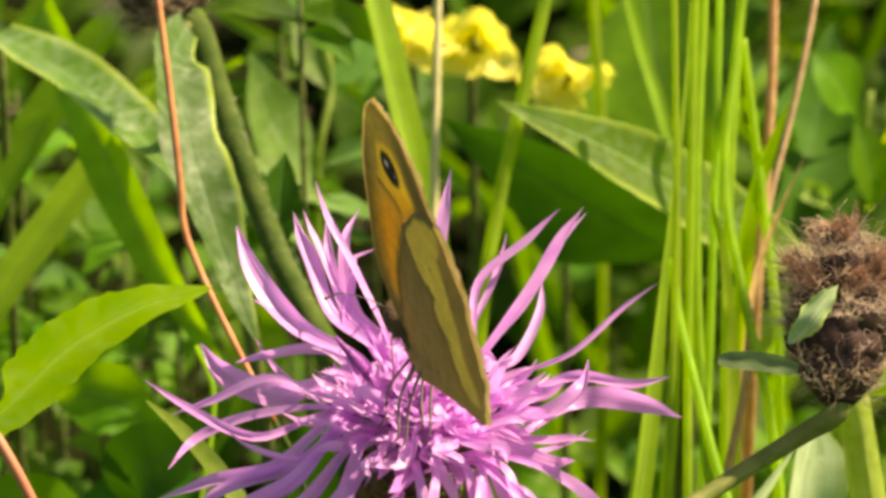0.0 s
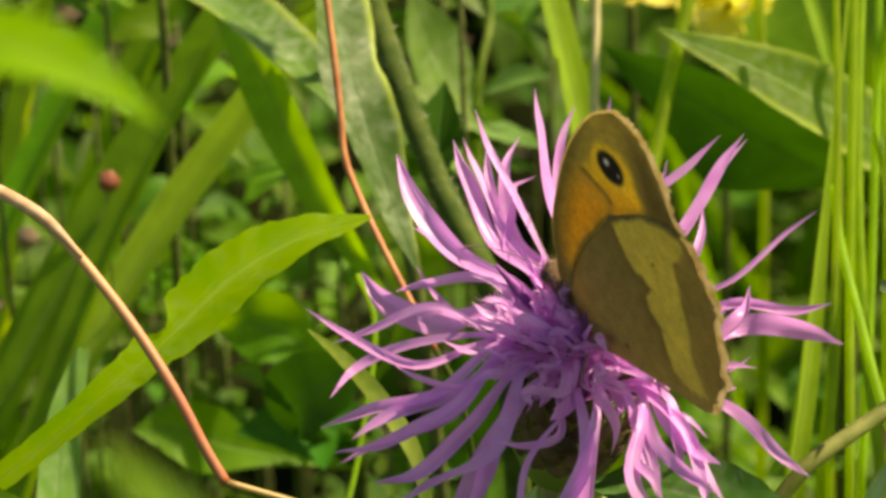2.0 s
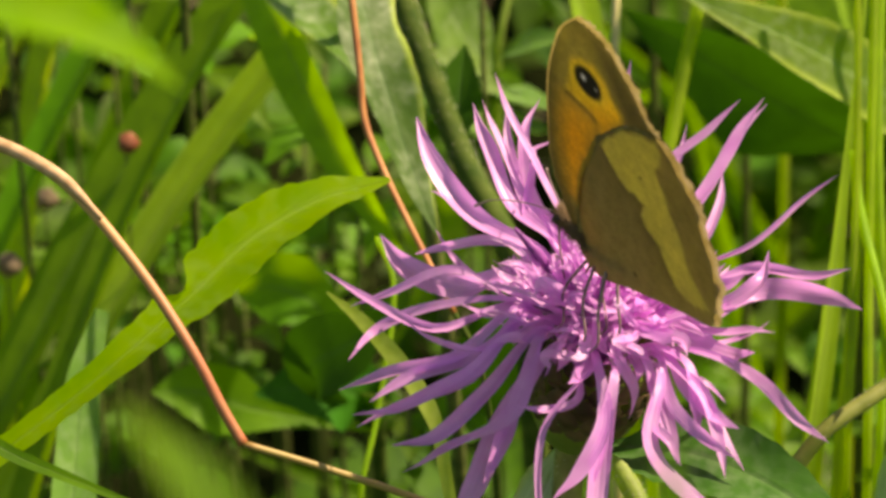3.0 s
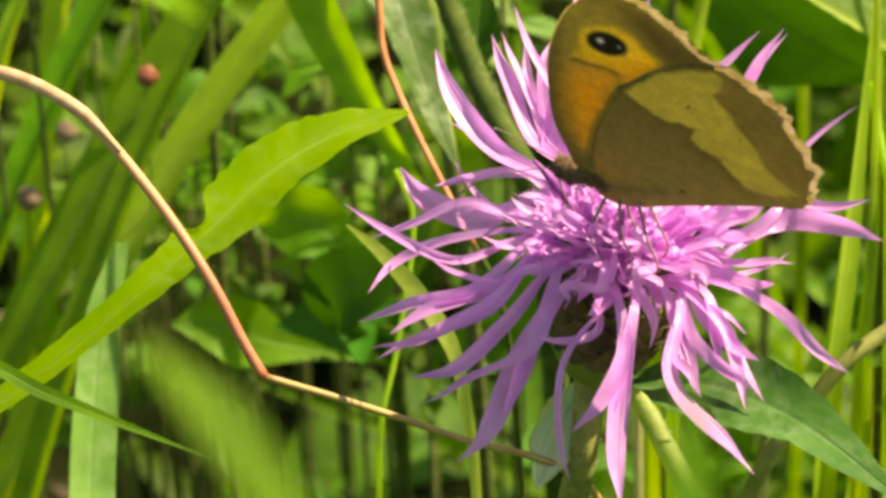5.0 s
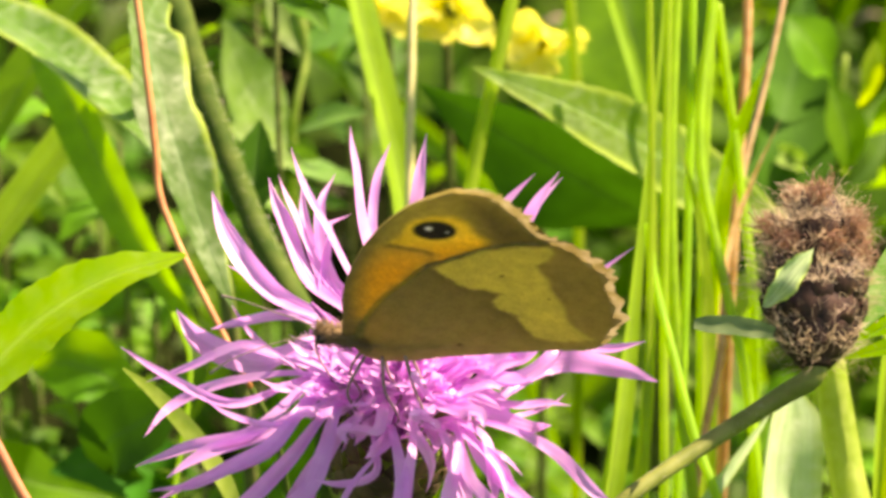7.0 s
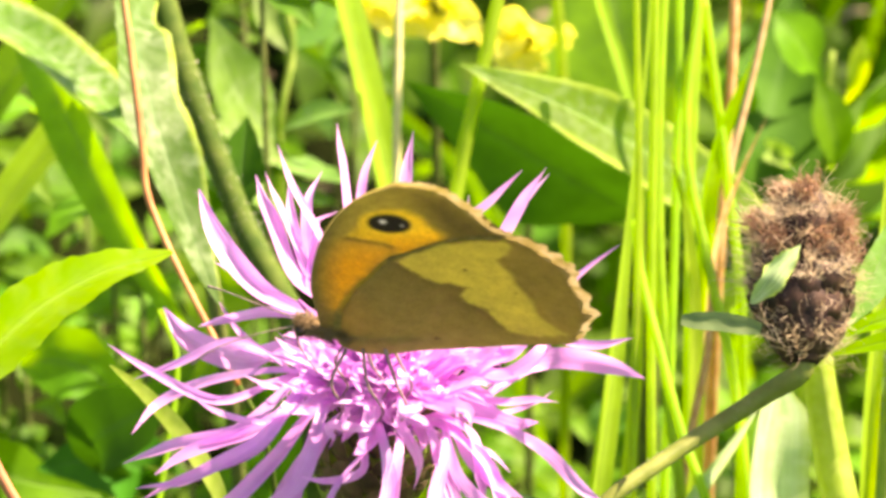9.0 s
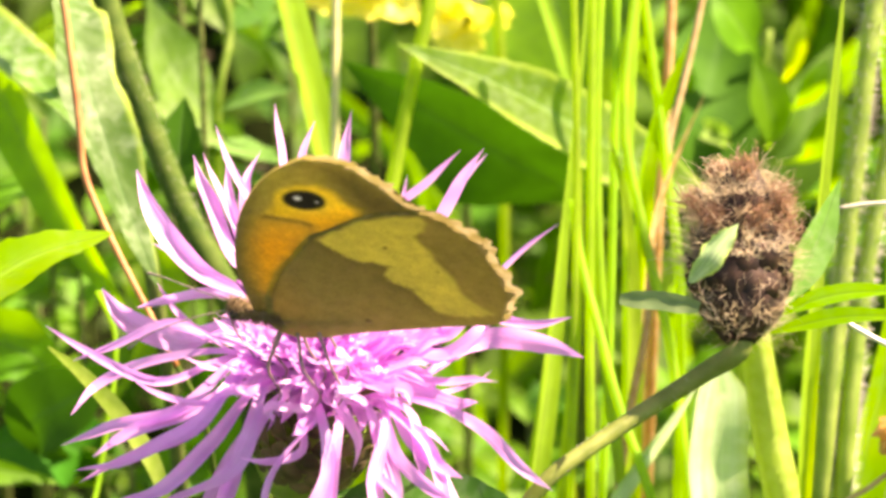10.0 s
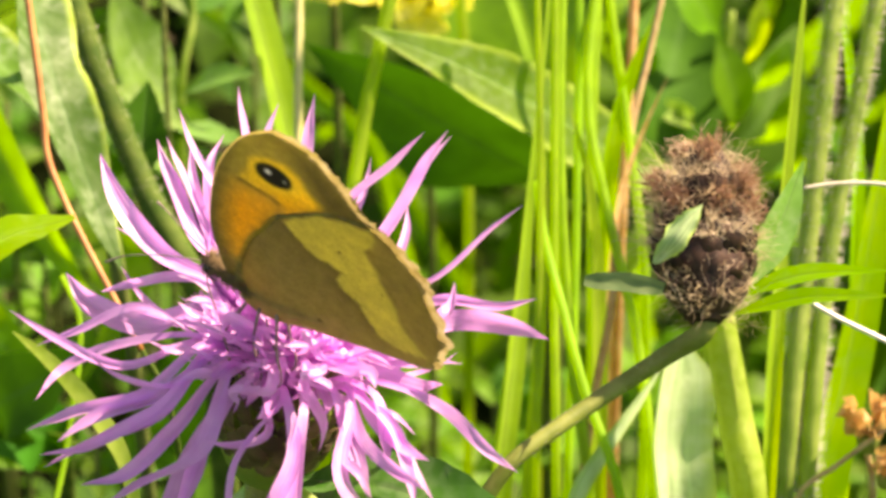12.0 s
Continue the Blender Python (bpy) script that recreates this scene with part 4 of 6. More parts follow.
# ---- grass ----
def grass(pts, w, mat=M_GRASS, label="upright bright green grass blade", seed=0, profile=GRASS, face=(0.42, -0.78, 0.35), fold=0.25, group="grass blades", slant=0.0):
    g = thing("grass_plant", (0, 0, 0), label, "grass plant", group)
    first = Vector(pts[0])
    way = Vector(pts[1]) - first
    root = Vector((first.x - slant * way.x / way.z * first.z, first.y + 0.004 - slant * way.y / way.z * first.z, -0.002))
    bm = bmesh.new()
    add_tube(bm, [root, root.lerp(first, 0.3), root.lerp(first, 0.62)], [w * 0.35, w * 0.4, w * 0.3], 8, 6)
    part("sheath", bm, M_STEM, g)
    leaf_part(g, [root, root.lerp(first, 0.6) + Vector((0, 0.002, 0)), *pts], w, mat, face, seed, profile, "blade", fold=fold, wave=0.0, teeth=0.0, cross=4, count=30)
    return g


def grass_stem(pts, r, mat=M_GRASS, label="thin upright green grass stem", group="grass stems", name="grass_plant"):
    g = thing(name, (0, 0, 0), label, "grass plant", group)
    first = Vector(pts[0])
    root = Vector((first.x, first.y + 0.004, -0.002))
    bm = bmesh.new()
    add_tube(bm, [root, root.lerp(first, 0.6), *pts], [r, r, r, r * 0.95, r * 0.85], 14 if r > 0.0005 else 8, 36, 0.09 if r > 0.0005 else 0.0)
    part("stem", bm, mat, g)
    path = glide(pts, 20)
    if name == "hairy_plant":
        rng = random.Random(31)
        bm = bmesh.new()
        for i in range(3200):
            k = rng.uniform(0, 19.99)
            p = path[int(k)].lerp(path[int(k) + 1], k % 1)
            a = rng.uniform(0, 6.283)
            d = Vector((math.cos(a), math.sin(a), rng.uniform(-0.2, 0.3)))
            add_hair(bm, p + d * r * 0.9, d, rng.uniform(0.4, 1.4) * r, 0.00004)
        tagged(part("hairs", bm, M_HAIR, g, "short pale hairs"), kind="stuff")
    bm = bmesh.new()
    add_tube(bm, [root, root.lerp(first, 0.3), root.lerp(first, 0.6)], [r * 1.3, r * 1.3, r * 1.1], 8, 6)
    part("sheath", bm, M_STEM, g)
    return g


# clump beside the flower
grass([(0.0186, 0.0423, 0.2073), (0.0208, 0.0504, 0.2213), (0.0227, 0.0593, 0.2348), (0.0245, 0.0681, 0.246), (0.0257, 0.0778, 0.2588)], 0.00248, seed=1, profile=(1, 1, 1, 1, 0.95, 0.6, 0.28, 0.2, 0.15, 0.02))
grass([(0.0216, 0.0459, 0.2036), (0.023, 0.0536, 0.2168), (0.0238, 0.0596, 0.2272), (0.0244, 0.0651, 0.2347)], 0.00164, seed=2)
grass_stem([(0.0221, 0.0382, 0.2102), (0.0227, 0.0472, 0.2257), (0.0232, 0.0565, 0.2399), (0.0232, 0.0714, 0.2617)], 0.00037)
grass_stem([(0.0259, 0.0498, 0.2023), (0.027, 0.0592, 0.2185), (0.0277, 0.068, 0.2338), (0.0286, 0.0824, 0.2568)], 0.00044, label="pale yellow-green grass stem")
grass_stem([(0.0241, 0.0399, 0.209), (0.0243, 0.0505, 0.2275), (0.0248, 0.0607, 0.2432), (0.0255, 0.0735, 0.2613)], 0.00044, label="pale yellow-green grass stem")
grass_stem([(0.0277, 0.0448, 0.2057), (0.0261, 0.053, 0.2197), (0.0255, 0.0624, 0.2362), (0.0269, 0.0778, 0.2588)], 0.00054)
grass_stem([(0.0297, 0.0349, 0.2124), (0.0266, 0.0409, 0.2209), (0.0249, 0.0463, 0.2263), (0.0235, 0.0512, 0.2307), (0.0228, 0.055, 0.2353)], 0.00047, label="slanting green grass stem")
grass([(0.0288, 0.0509, 0.2082), (0.0291, 0.0586, 0.2214), (0.0284, 0.0638, 0.2305), (0.0267, 0.0676, 0.2371)], 0.00186, seed=3, label="green grass leaf with a nibbled edge")
grass_stem([(0.0339, 0.0448, 0.2057), (0.0326, 0.0524, 0.2188), (0.0303, 0.0601, 0.2281), (0.0286, 0.0673, 0.2366), (0.0302, 0.0772, 0.2477), (0.0316, 0.0834, 0.2564)], 0.00050)
grass_stem([(0.0288, 0.0587, 0.2097), (0.0294, 0.0713, 0.2314), (0.0302, 0.078, 0.2411), (0.0314, 0.087, 0.2547)], 0.00050)
grass_stem([(0.0345, 0.066, 0.2183), (0.0331, 0.073, 0.2305), (0.0318, 0.0786, 0.2402), (0.0311, 0.0817, 0.2455)], 0.00050)
grass_stem([(0.0327, 0.0726, 0.2197), (0.0338, 0.0797, 0.232), (0.0345, 0.0851, 0.2414), (0.0348, 0.0926, 0.2523)], 0.00051, M_DRYLEAF, "dry pinkish straw grass stem")
grass_stem([(0.0326, 0.0749, 0.2177), (0.0343, 0.0806, 0.2277), (0.0361, 0.0841, 0.2336), (0.038, 0.0881, 0.2406), (0.0406, 0.0962, 0.2507)], 0.00034, M_STRAW, "fine dry straw grass stem")
grass([(0.0311, 0.0716, 0.228), (0.0325, 0.0747, 0.2334), (0.0341, 0.076, 0.2377), (0.0358, 0.0771, 0.2416)], 0.00202, M_LEAF_GLOW, "short yellow-green grass leaf", 4)
grass([(0.0309, 0.0634, 0.2199), (0.0321, 0.0676, 0.2271), (0.0342, 0.0704, 0.2319), (0.0369, 0.0724, 0.2374)], 0.00089, M_DRYLEAF, "dry tan grass leaf", 5)
grass_stem([(0.0269, 0.0448, 0.2057), (0.0283, 0.0497, 0.2141), (0.0302, 0.0549, 0.2211), (0.0309, 0.0596, 0.2272)], 0.00043, M_DRYLEAF, "dry tan grass stem")
grass([(0.0254, 0.0365, 0.2113), (0.0278, 0.0386, 0.2149), (0.0315, 0.0418, 0.2185), (0.0343, 0.0445, 0.2212)], 0.00191, M_LEAF_PALE, "pale grass leaf bent low", 6)
grass([(0.0341, 0.0333, 0.2116), (0.0338, 0.0366, 0.2175), (0.0346, 0.0395, 0.2224), (0.0357, 0.0423, 0.2253)], 0.00647, M_LEAF_PALE, "broad leaf with strong sun put into its pale colour", 7, (0.9, 1, 1, 1, 1, 1, 0.95, 0.8, 0.1), (0.45, -0.7, 0.55), 0.5)
grass_stem([(0.0407, 0.0274, 0.2175), (0.0396, 0.031, 0.2236), (0.0388, 0.0338, 0.2285), (0.0379, 0.0352, 0.233)], 0.00158, M_STALK, "thick ribbed yellow-green plant stalk")
grass([(0.0444, 0.0423, 0.2073), (0.0449, 0.0477, 0.2166), (0.0455, 0.0515, 0.2232), (0.046, 0.055, 0.2292)], 0.00161, seed=9)
# centre blades
grass([(0.0008, 0.0789, 0.2066), (-0.0004, 0.0871, 0.2209), (-0.0027, 0.0924, 0.23), (-0.006, 0.1013, 0.2414), (-0.0082, 0.1082, 0.2474)], 0.00352, M_GRASS, "broad pale green grass blade", 10, (1, 1, 1, 1, 1, 0.95, 0.9, 0.8, 0.6), (0.45, -0.75, 0.45))
grass_stem([(0.0005, 0.0746, 0.2092), (0.0003, 0.0836, 0.2248), (0.0006, 0.0903, 0.2363), (0.0009, 0.0984, 0.2504)], 0.00046, M_PALE, "pale straw-green grass stem")
grass_stem([(0.0048, 0.0726, 0.2158), (0.007, 0.08, 0.2286), (0.0091, 0.0846, 0.2366), (0.012, 0.0915, 0.2465), (0.0137, 0.0962, 0.2526)], 0.00069)
grass_stem([(0.0197, 0.1227, 0.1925), (0.0196, 0.1326, 0.2096), (0.0187, 0.1401, 0.2227), (0.0184, 0.1457, 0.2324)], 0.00059)
grass([(0.0289, 0.1381, 0.1992), (0.0248, 0.1462, 0.2132), (0.0228, 0.1499, 0.2197), (0.0208, 0.1543, 0.2272)], 0.00175, seed=13)
# far side
grass_stem([(0.045, 0.0357, 0.2118), (0.0476, 0.0467, 0.2309), (0.0516, 0.0627, 0.2546), (0.0531, 0.0689, 0.2633)], 0.00089, M_HAIRY, "upright hairy grey-green plant stem", "hairy stems", "hairy_plant")
grass_stem([(0.0471, 0.0357, 0.2118), (0.0497, 0.0467, 0.2309), (0.0558, 0.0627, 0.2546), (0.0573, 0.0689, 0.2633)], 0.00079, M_HAIRY, "upright hairy grey-green plant stem", "hairy stems", "hairy_plant")
grass([(0.0432, 0.034, 0.2289), (0.044, 0.0396, 0.2386), (0.0459, 0.0481, 0.2514), (0.0473, 0.0542, 0.2598)], 0.00153, seed=14)
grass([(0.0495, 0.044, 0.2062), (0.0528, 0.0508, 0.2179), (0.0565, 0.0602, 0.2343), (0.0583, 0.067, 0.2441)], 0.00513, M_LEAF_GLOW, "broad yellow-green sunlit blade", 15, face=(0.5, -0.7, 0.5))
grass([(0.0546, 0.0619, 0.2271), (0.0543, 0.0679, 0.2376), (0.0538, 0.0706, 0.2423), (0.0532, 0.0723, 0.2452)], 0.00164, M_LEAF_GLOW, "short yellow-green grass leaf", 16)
grass_stem([(0.0574, 0.0109, 0.2388), (0.0495, 0.0131, 0.2426), (0.0452, 0.0142, 0.2445), (0.0424, 0.015, 0.246)], 0.00023, M_WHITE, "fine bleached grass stem lying across")
grass_stem([(0.0597, 0.0288, 0.2459), (0.0518, 0.0301, 0.2481), (0.0474, 0.0302, 0.2483), (0.0443, 0.03, 0.248)], 0.00020, M_HAIR, "fine pale curling dry tendril")
grass([(-0.0501, 0.0278, 0.2005), (-0.0504, 0.0315, 0.2057), (-0.05, 0.0363, 0.2126), (-0.0494, 0.0405, 0.2187), (-0.0476, 0.0444, 0.2244)], 0.0046, M_LEAF_SOFT, "pale green broad blade in half shade", 59, (0.9, 1, 1, 1, 1, 1, 0.9, 0.7, 0.3), (0.5, -0.7, 0.5), 0.1)
# broad blades on the shaded side
BROAD = (1, 1, 1, 1, 1, 0.95, 0.85, 0.6, 0.1)
grass([(-0.0676, 0.094, 0.1829), (-0.0534, 0.1073, 0.2059), (-0.0369, 0.1197, 0.2274), (-0.0344, 0.1216, 0.2306)], 0.00595, M_LEAF, "broad green grass blade in half shade", 60, BROAD, (-0.5, -0.75, 0.4), slant=0.8)
grass([(-0.0605, 0.0898, 0.1856), (-0.0474, 0.1009, 0.2048), (-0.0321, 0.1112, 0.2226), (-0.0296, 0.113, 0.2258)], 0.00495, M_GRASS, "broad green grass blade in half shade", 61, BROAD, (-0.5, -0.75, 0.4), slant=0.8)
grass([(-0.077, 0.1128, 0.1754), (-0.065, 0.1271, 0.2002), (-0.0507, 0.1405, 0.2233), (-0.0481, 0.1424, 0.2267)], 0.00460, M_LEAF, "broad green grass blade in half shade", 62, BROAD, (-0.5, -0.75, 0.4), slant=0.8)
grass([(-0.0708, 0.128, 0.1818), (-0.0683, 0.1389, 0.2006), (-0.0634, 0.1489, 0.2179), (-0.0607, 0.1509, 0.2214)], 0.00404, M_GRASS, "broad green grass blade in half shade", 63, BROAD, (-0.5, -0.75, 0.4), slant=0.8)
grass([(-0.0602, 0.0802, 0.1889), (-0.0525, 0.0909, 0.2074), (-0.0427, 0.1007, 0.2245), (-0.0403, 0.1025, 0.2276)], 0.00362, M_LEAF, "broad green grass blade in half shade", 64, BROAD, (-0.5, -0.75, 0.4), slant=0.8)
grass([(-0.0738, 0.1134, 0.1964), (-0.0708, 0.1199, 0.2077), (-0.0655, 0.1256, 0.2175), (-0.0629, 0.1275, 0.2208)], 0.00257, M_GRASS, "broad green grass blade in half shade", 65, BROAD, (-0.5, -0.75, 0.4), slant=0.8)
grass([(-0.0601, 0.1435, 0.1886), (-0.0531, 0.1526, 0.2044), (-0.0436, 0.1608, 0.2184), (-0.0408, 0.1628, 0.222)], 0.00517, M_LEAF, "broad green grass blade in half shade", 66, BROAD, (-0.5, -0.75, 0.4), slant=0.8)
grass([(-0.0500, -0.0130, 0.2486), (-0.0445, -0.0137, 0.2465), (-0.0389, -0.0149, 0.2446), (-0.0316, -0.0163, 0.2421)], 0.00125, M_LEAF, "narrow green blade of grass lying low", 70, face=(0.1, -0.8, 0.6), fold=0.1)
# lighter stalk colour replaces the direct sun this blade does not get
grass([(-0.0145, 0.0166, 0.2288), (-0.0174, 0.0193, 0.2335), (-0.0210, 0.0192, 0.2388), (-0.0238, 0.0192, 0.2416)], 0.0017, M_STALK, "short thick blade of grass coloured bright as if sunlit", 71, (0.15, 0.15, 0.2, 0.4, 0.7, 0.95, 1, 0.9, 0.7, 0.45, 0.1), (0.1, -0.85, 0.5), fold=0.05)
grass_stem([(-0.0236, 0.0385, 0.2067), (-0.022, 0.0425, 0.2136), (-0.0204, 0.0489, 0.2247), (-0.022, 0.051, 0.2284)], 0.00027)


# ---- yellow vetchling flowers ----
def pea_flower(at, size, turn, label, group="yellow flowers"):
    at = Vector(at)
    ob = thing("yellow_pea_flower", (0, 0, 0), label, "flower", group)
    stalk(ob, [(at.x, at.y + 0.01, -0.002), (at.x + 0.001, at.y + 0.006, at.z * 0.6), at], size * 0.07, M_STEM)
    for k in range(4):
        a = turn + k * 1.45
        out = Vector((math.cos(a), -0.35 - 0.2 * math.sin(a * 2), math.sin(a) * 0.9))
        c = at + out * size * 0.09
        up = Vector((out.x * 0.5, -0.3, 0.9)).normalized()
        bm = bmesh.new()
        add_blade(bm, [c, c + out * size * 0.16 + up * size * 0.15, c + out * size * 0.26 + up * size * 0.36], scaled((0.3, 0.8, 1.0, 1.0, 0.85, 0.4), size * 0.75), Vector((out.x, -0.6, 0.5)), 10, 6, 0.3, 0.1, 0.03, 0.3, k)
        part("banner", bm, M_YELLOW, ob)
        bm = bmesh.new()
        add_blade(bm, [c, c + out * size * 0.2 - up * size * 0.02, c + out * size * 0.32 + up * size * 0.05], scaled((0.3, 0.8, 1.0, 0.9, 0.5), size * 0.42), Vector((0, -0.8, 0.5)), 8, 4, 0.4, 0.0, 0.0, 0.0, k)
        part("keel", bm, M_YELLOW, ob)
        bm = bmesh.new()
        add_tube(bm, [at, c, c + out * size * 0.08], [size * 0.05, size * 0.11, size * 0.08], 8, 6)
        part("calyx", bm, M_STEM, ob)


pea_flower((0.0157, 0.1445, 0.2103), 0.00822, 0.4, "yellow pea-like wild flower in sun")
pea_flower((0.0045, 0.1465, 0.2138), 0.00956, 1.4, "yellow pea-like wild flower in sun")
pea_flower((-0.0026, 0.1563, 0.2107), 0.00965, 2.2, "yellow pea-like wild flower behind a blade")


def withered_flower():
    """A faded flower: crumpled tan petals pinched above a green calyx, a second one lower down."""
    ob = thing("withered_flower", (0, 0, 0), "withered tan flower with crumpled petals on a dry stalk", "flower")
    stalk(ob, [(0.056, 0.045, -0.002), (0.055, 0.040, 0.12), (0.0534, 0.036, 0.2121), (0.0526, 0.036, 0.2165)], 0.00035, M_STRAW)
    rng = random.Random(77)
    for foot, lean, size in ((Vector((0.0526, 0.036, 0.2165)), Vector((0.0, -0.1, 1.0)), 1.0), (Vector((0.0542, 0.0362, 0.2125)), Vector((0.35, -0.2, 0.9)), 0.8)):
        up = lean.normalized() * 0.001 * size
        side = Vector((0.001, 0, 0)) * size
        bm = bmesh.new()
        add_tube(bm, [foot, foot + up * 0.5, foot + up * 1.4, foot + up * 2.3], [0.0004 * size, 0.0009 * size, 0.0011 * size, 0.0008 * size], 10, 10, 0.1)
        part("calyx", bm, M_STEM_HEAD, ob, "green swollen calyx")
        for k in range(7):
            a = k * 0.9 + rng.uniform(-0.3, 0.3)
            out = Vector((math.cos(a), math.sin(a) * 0.7, 0)) * 0.001 * size
            p = foot + up * 2.1 + out * 0.4
            bm = bmesh.new()
            add_blade(bm, [p, p + up * 1.6 + out * 0.7 + side * rng.uniform(-0.3, 0.3), p + up * rng.uniform(2.4, 3.4) + out * 1.2, p + up * rng.uniform(2.8, 4.4) + out * rng.uniform(1.0, 2.0)],
                      scaled((0.4, 0.8, 1.0, 0.95, 0.6), 0.0021 * size), out * 1000 + Vector((0, -0.6, 0.4)), 14, 6, 0.5, 0.25, 0.12, rng.uniform(-0.8, 0.8), k)
            part("petal", bm, M_DRYLEAF, ob, "crumpled tan petal")


withered_flower()
grass_stem([(0.046, 0.034, 0.2129), (0.0495, 0.034, 0.2164), (0.0538, 0.034, 0.2203), (0.0575, 0.034, 0.2236)], 0.00024, M_STRAW, "fine dry straw grass stem")


def pod(at, size, label, mat=M_POD):
    at = Vector(at)
    ob = thing("seed_pod", (0, 0, 0), label, "seed pod", "seed pods")
    stalk(ob, [(at.x - 0.004, at.y + 0.01, -0.002), (at.x - 0.003, at.y + 0.006, at.z * 0.6), at], size * 0.05, M_STEM)
    bm = bmesh.new()
    up = Vector((0.3, -0.1, 1)).normalized()
    add_tube(bm, [at - up * size * 0.1, at + up * size * 0.2, at + up * size * 0.6, at + up * size], [size * 0.12, size * 0.45, size * 0.5, size * 0.1], 10, 10, 0.08)
    part("capsule", bm, mat, ob, "brown ribbed capsule")


pod((-0.0521, 0.0945, 0.2137), 0.00241, "small red-brown seed pod on a stalk")
pod((-0.0633, 0.1045, 0.2011), 0.00251, "withered tan seed pod on a stalk", M_LITTER)
pod((-0.0676, 0.1008, 0.1946), 0.00288, "withered tan seed pod on a stalk", M_LITTER)


# ---- undergrowth ----
def undergrowth():
    rng = random.Random(21)
    bm = bmesh.new()
    for i in range(300):
        # rosettes: a few leaves from one crown
        y = 0.13 + 0.75 * rng.random() ** 1.1
        x = rng.uniform(-1, 1) * (0.10 + 0.12 * y)
        z = rng.uniform(0.01, 1.0) ** 0.8 * min(0.15, 0.03 + 0.16 * y)
        size = rng.choice((0.010, 0.014, 0.02, 0.03, 0.042))
        if y < 0.32 and rng.random() < 0.5 or x < 0.005 and y < 0.45 and rng.random() < 0.25:
            continue
        thin = rng.uniform(0.25, 0.55)
        for k in range(rng.randint(5, 9)):
            a = rng.uniform(0, 6.283)
            L = size * rng.uniform(0.6, 1.15)
            way = Vector((math.cos(a), math.sin(a), rng.uniform(-0.25, 0.7))).normalized()
            p = Vector((x, y, z)) + Vector((rng.uniform(-1, 1), rng.uniform(-1, 1), rng.uniform(-1, 1))) * size * 0.4
            add_blade(bm, [p, p + way * L * 0.5 + Vector((0, 0, L * 0.12)), p + way * L - Vector((0, 0, L * 0.1))], scaled((0.15, 0.7, 1.0, 0.9, 0.55, 0.05), L * thin), (rng.uniform(-.5, .5), rng.uniform(-.7, .2), 1), 8, 4, 0.15, 0.08, 0.08, 0, i)
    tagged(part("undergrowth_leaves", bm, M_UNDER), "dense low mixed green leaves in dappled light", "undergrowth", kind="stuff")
    bm = bmesh.new()
    for i in range(260):
        y = 0.16 + 0.7 * rng.random()
        x = rng.uniform(-1, 1) * (0.10 + 0.12 * y)
        if x < 0.02 and y < 0.6:
            continue
        L = rng.uniform(0.06, 0.2)
        lean = Vector((rng.uniform(-0.6, 0.6), rng.uniform(-0.3, 0.4), 1)).normalized()
        p = Vector((x, y, -0.001))
        e = p + lean * L
        add_blade(bm, [p, p.lerp(e, 0.5) + Vector((0, 0, L * 0.06)), e + Vector((lean.x, lean.y, -0.2)) * L * 0.25], scaled(GRASS, rng.uniform(0.002, 0.007)), (rng.uniform(-1, 1), -1, 0.3), 8, 2, 0.2)
    tagged(part("undergrowth_grass", bm, M_UNDERGRASS), "dense green meadow grass behind the flower", "grass", kind="stuff")
    bm = bmesh.new()
    for i in range(4200):
        # tall grass added out of view, beside and behind the viewer, to cast shade
        a, r = rng.uniform(-3.14159, 3.14159), 0.10 + 0.9 * rng.random() ** 1.3
        p = Vector((r * math.sin(a), r * math.cos(a), -0.002))
        if abs(p.x) < 0.078 + 0.17 * max(0.0, p.y) or p.y < -0.02 and abs(p.x) < 0.09:
            continue
        L = rng.uniform(0.1, 0.22) if r < 0.35 else rng.uniform(0.2, 0.36)
        e = p + Vector((rng.uniform(-0.12, 0.25) * (1 if p.x > 0 else -1), rng.uniform(-0.25, 0.25), 1)).normalized() * L
        add_blade(bm, [p, p.lerp(e, 0.5) + Vector((0, 0, L * 0.08)), e], scaled(GRASS, rng.uniform(0.004, 0.011)), (rng.uniform(-1, 1), rng.uniform(-1, 1), 0.3), 6, 2, 0.1)
    tagged(part("tall_meadow_grass", bm, M_UNDERGRASS), "unseen tall meadow grass added round the flower for shade", "grass", kind="stuff")
    bm = bmesh.new()
    for i in range(4200):
        # unseen thick grass, added out of view on the sunny side to shade the hollow
        y = rng.uniform(-0.06, 0.5)
        p = Vector((0.092 + 0.18 * max(0.0, y) + 0.16 * rng.random() ** 1.4, y, -0.002))
        L = rng.uniform(0.14, 0.215) + 0.4 * max(0.0, p.x - 0.15 - 0.18 * y)
        e = p + Vector((rng.uniform(-0.05, 0.25), rng.uniform(-0.25, 0.25), 1)).normalized() * L
        add_blade(bm, [p, p.lerp(e, 0.5) + Vector((0, 0, L * 0.06)), e], scaled(GRASS, rng.uniform(0.004, 0.010)), (rng.uniform(-1, 1), rng.uniform(-1, 1), 0.3), 6, 2, 0.1)
    tagged(part("thick_meadow_grass", bm, M_UNDERGRASS), "unseen thick grass added to shade the hollow", "grass", kind="stuff")
    bm = bmesh.new()
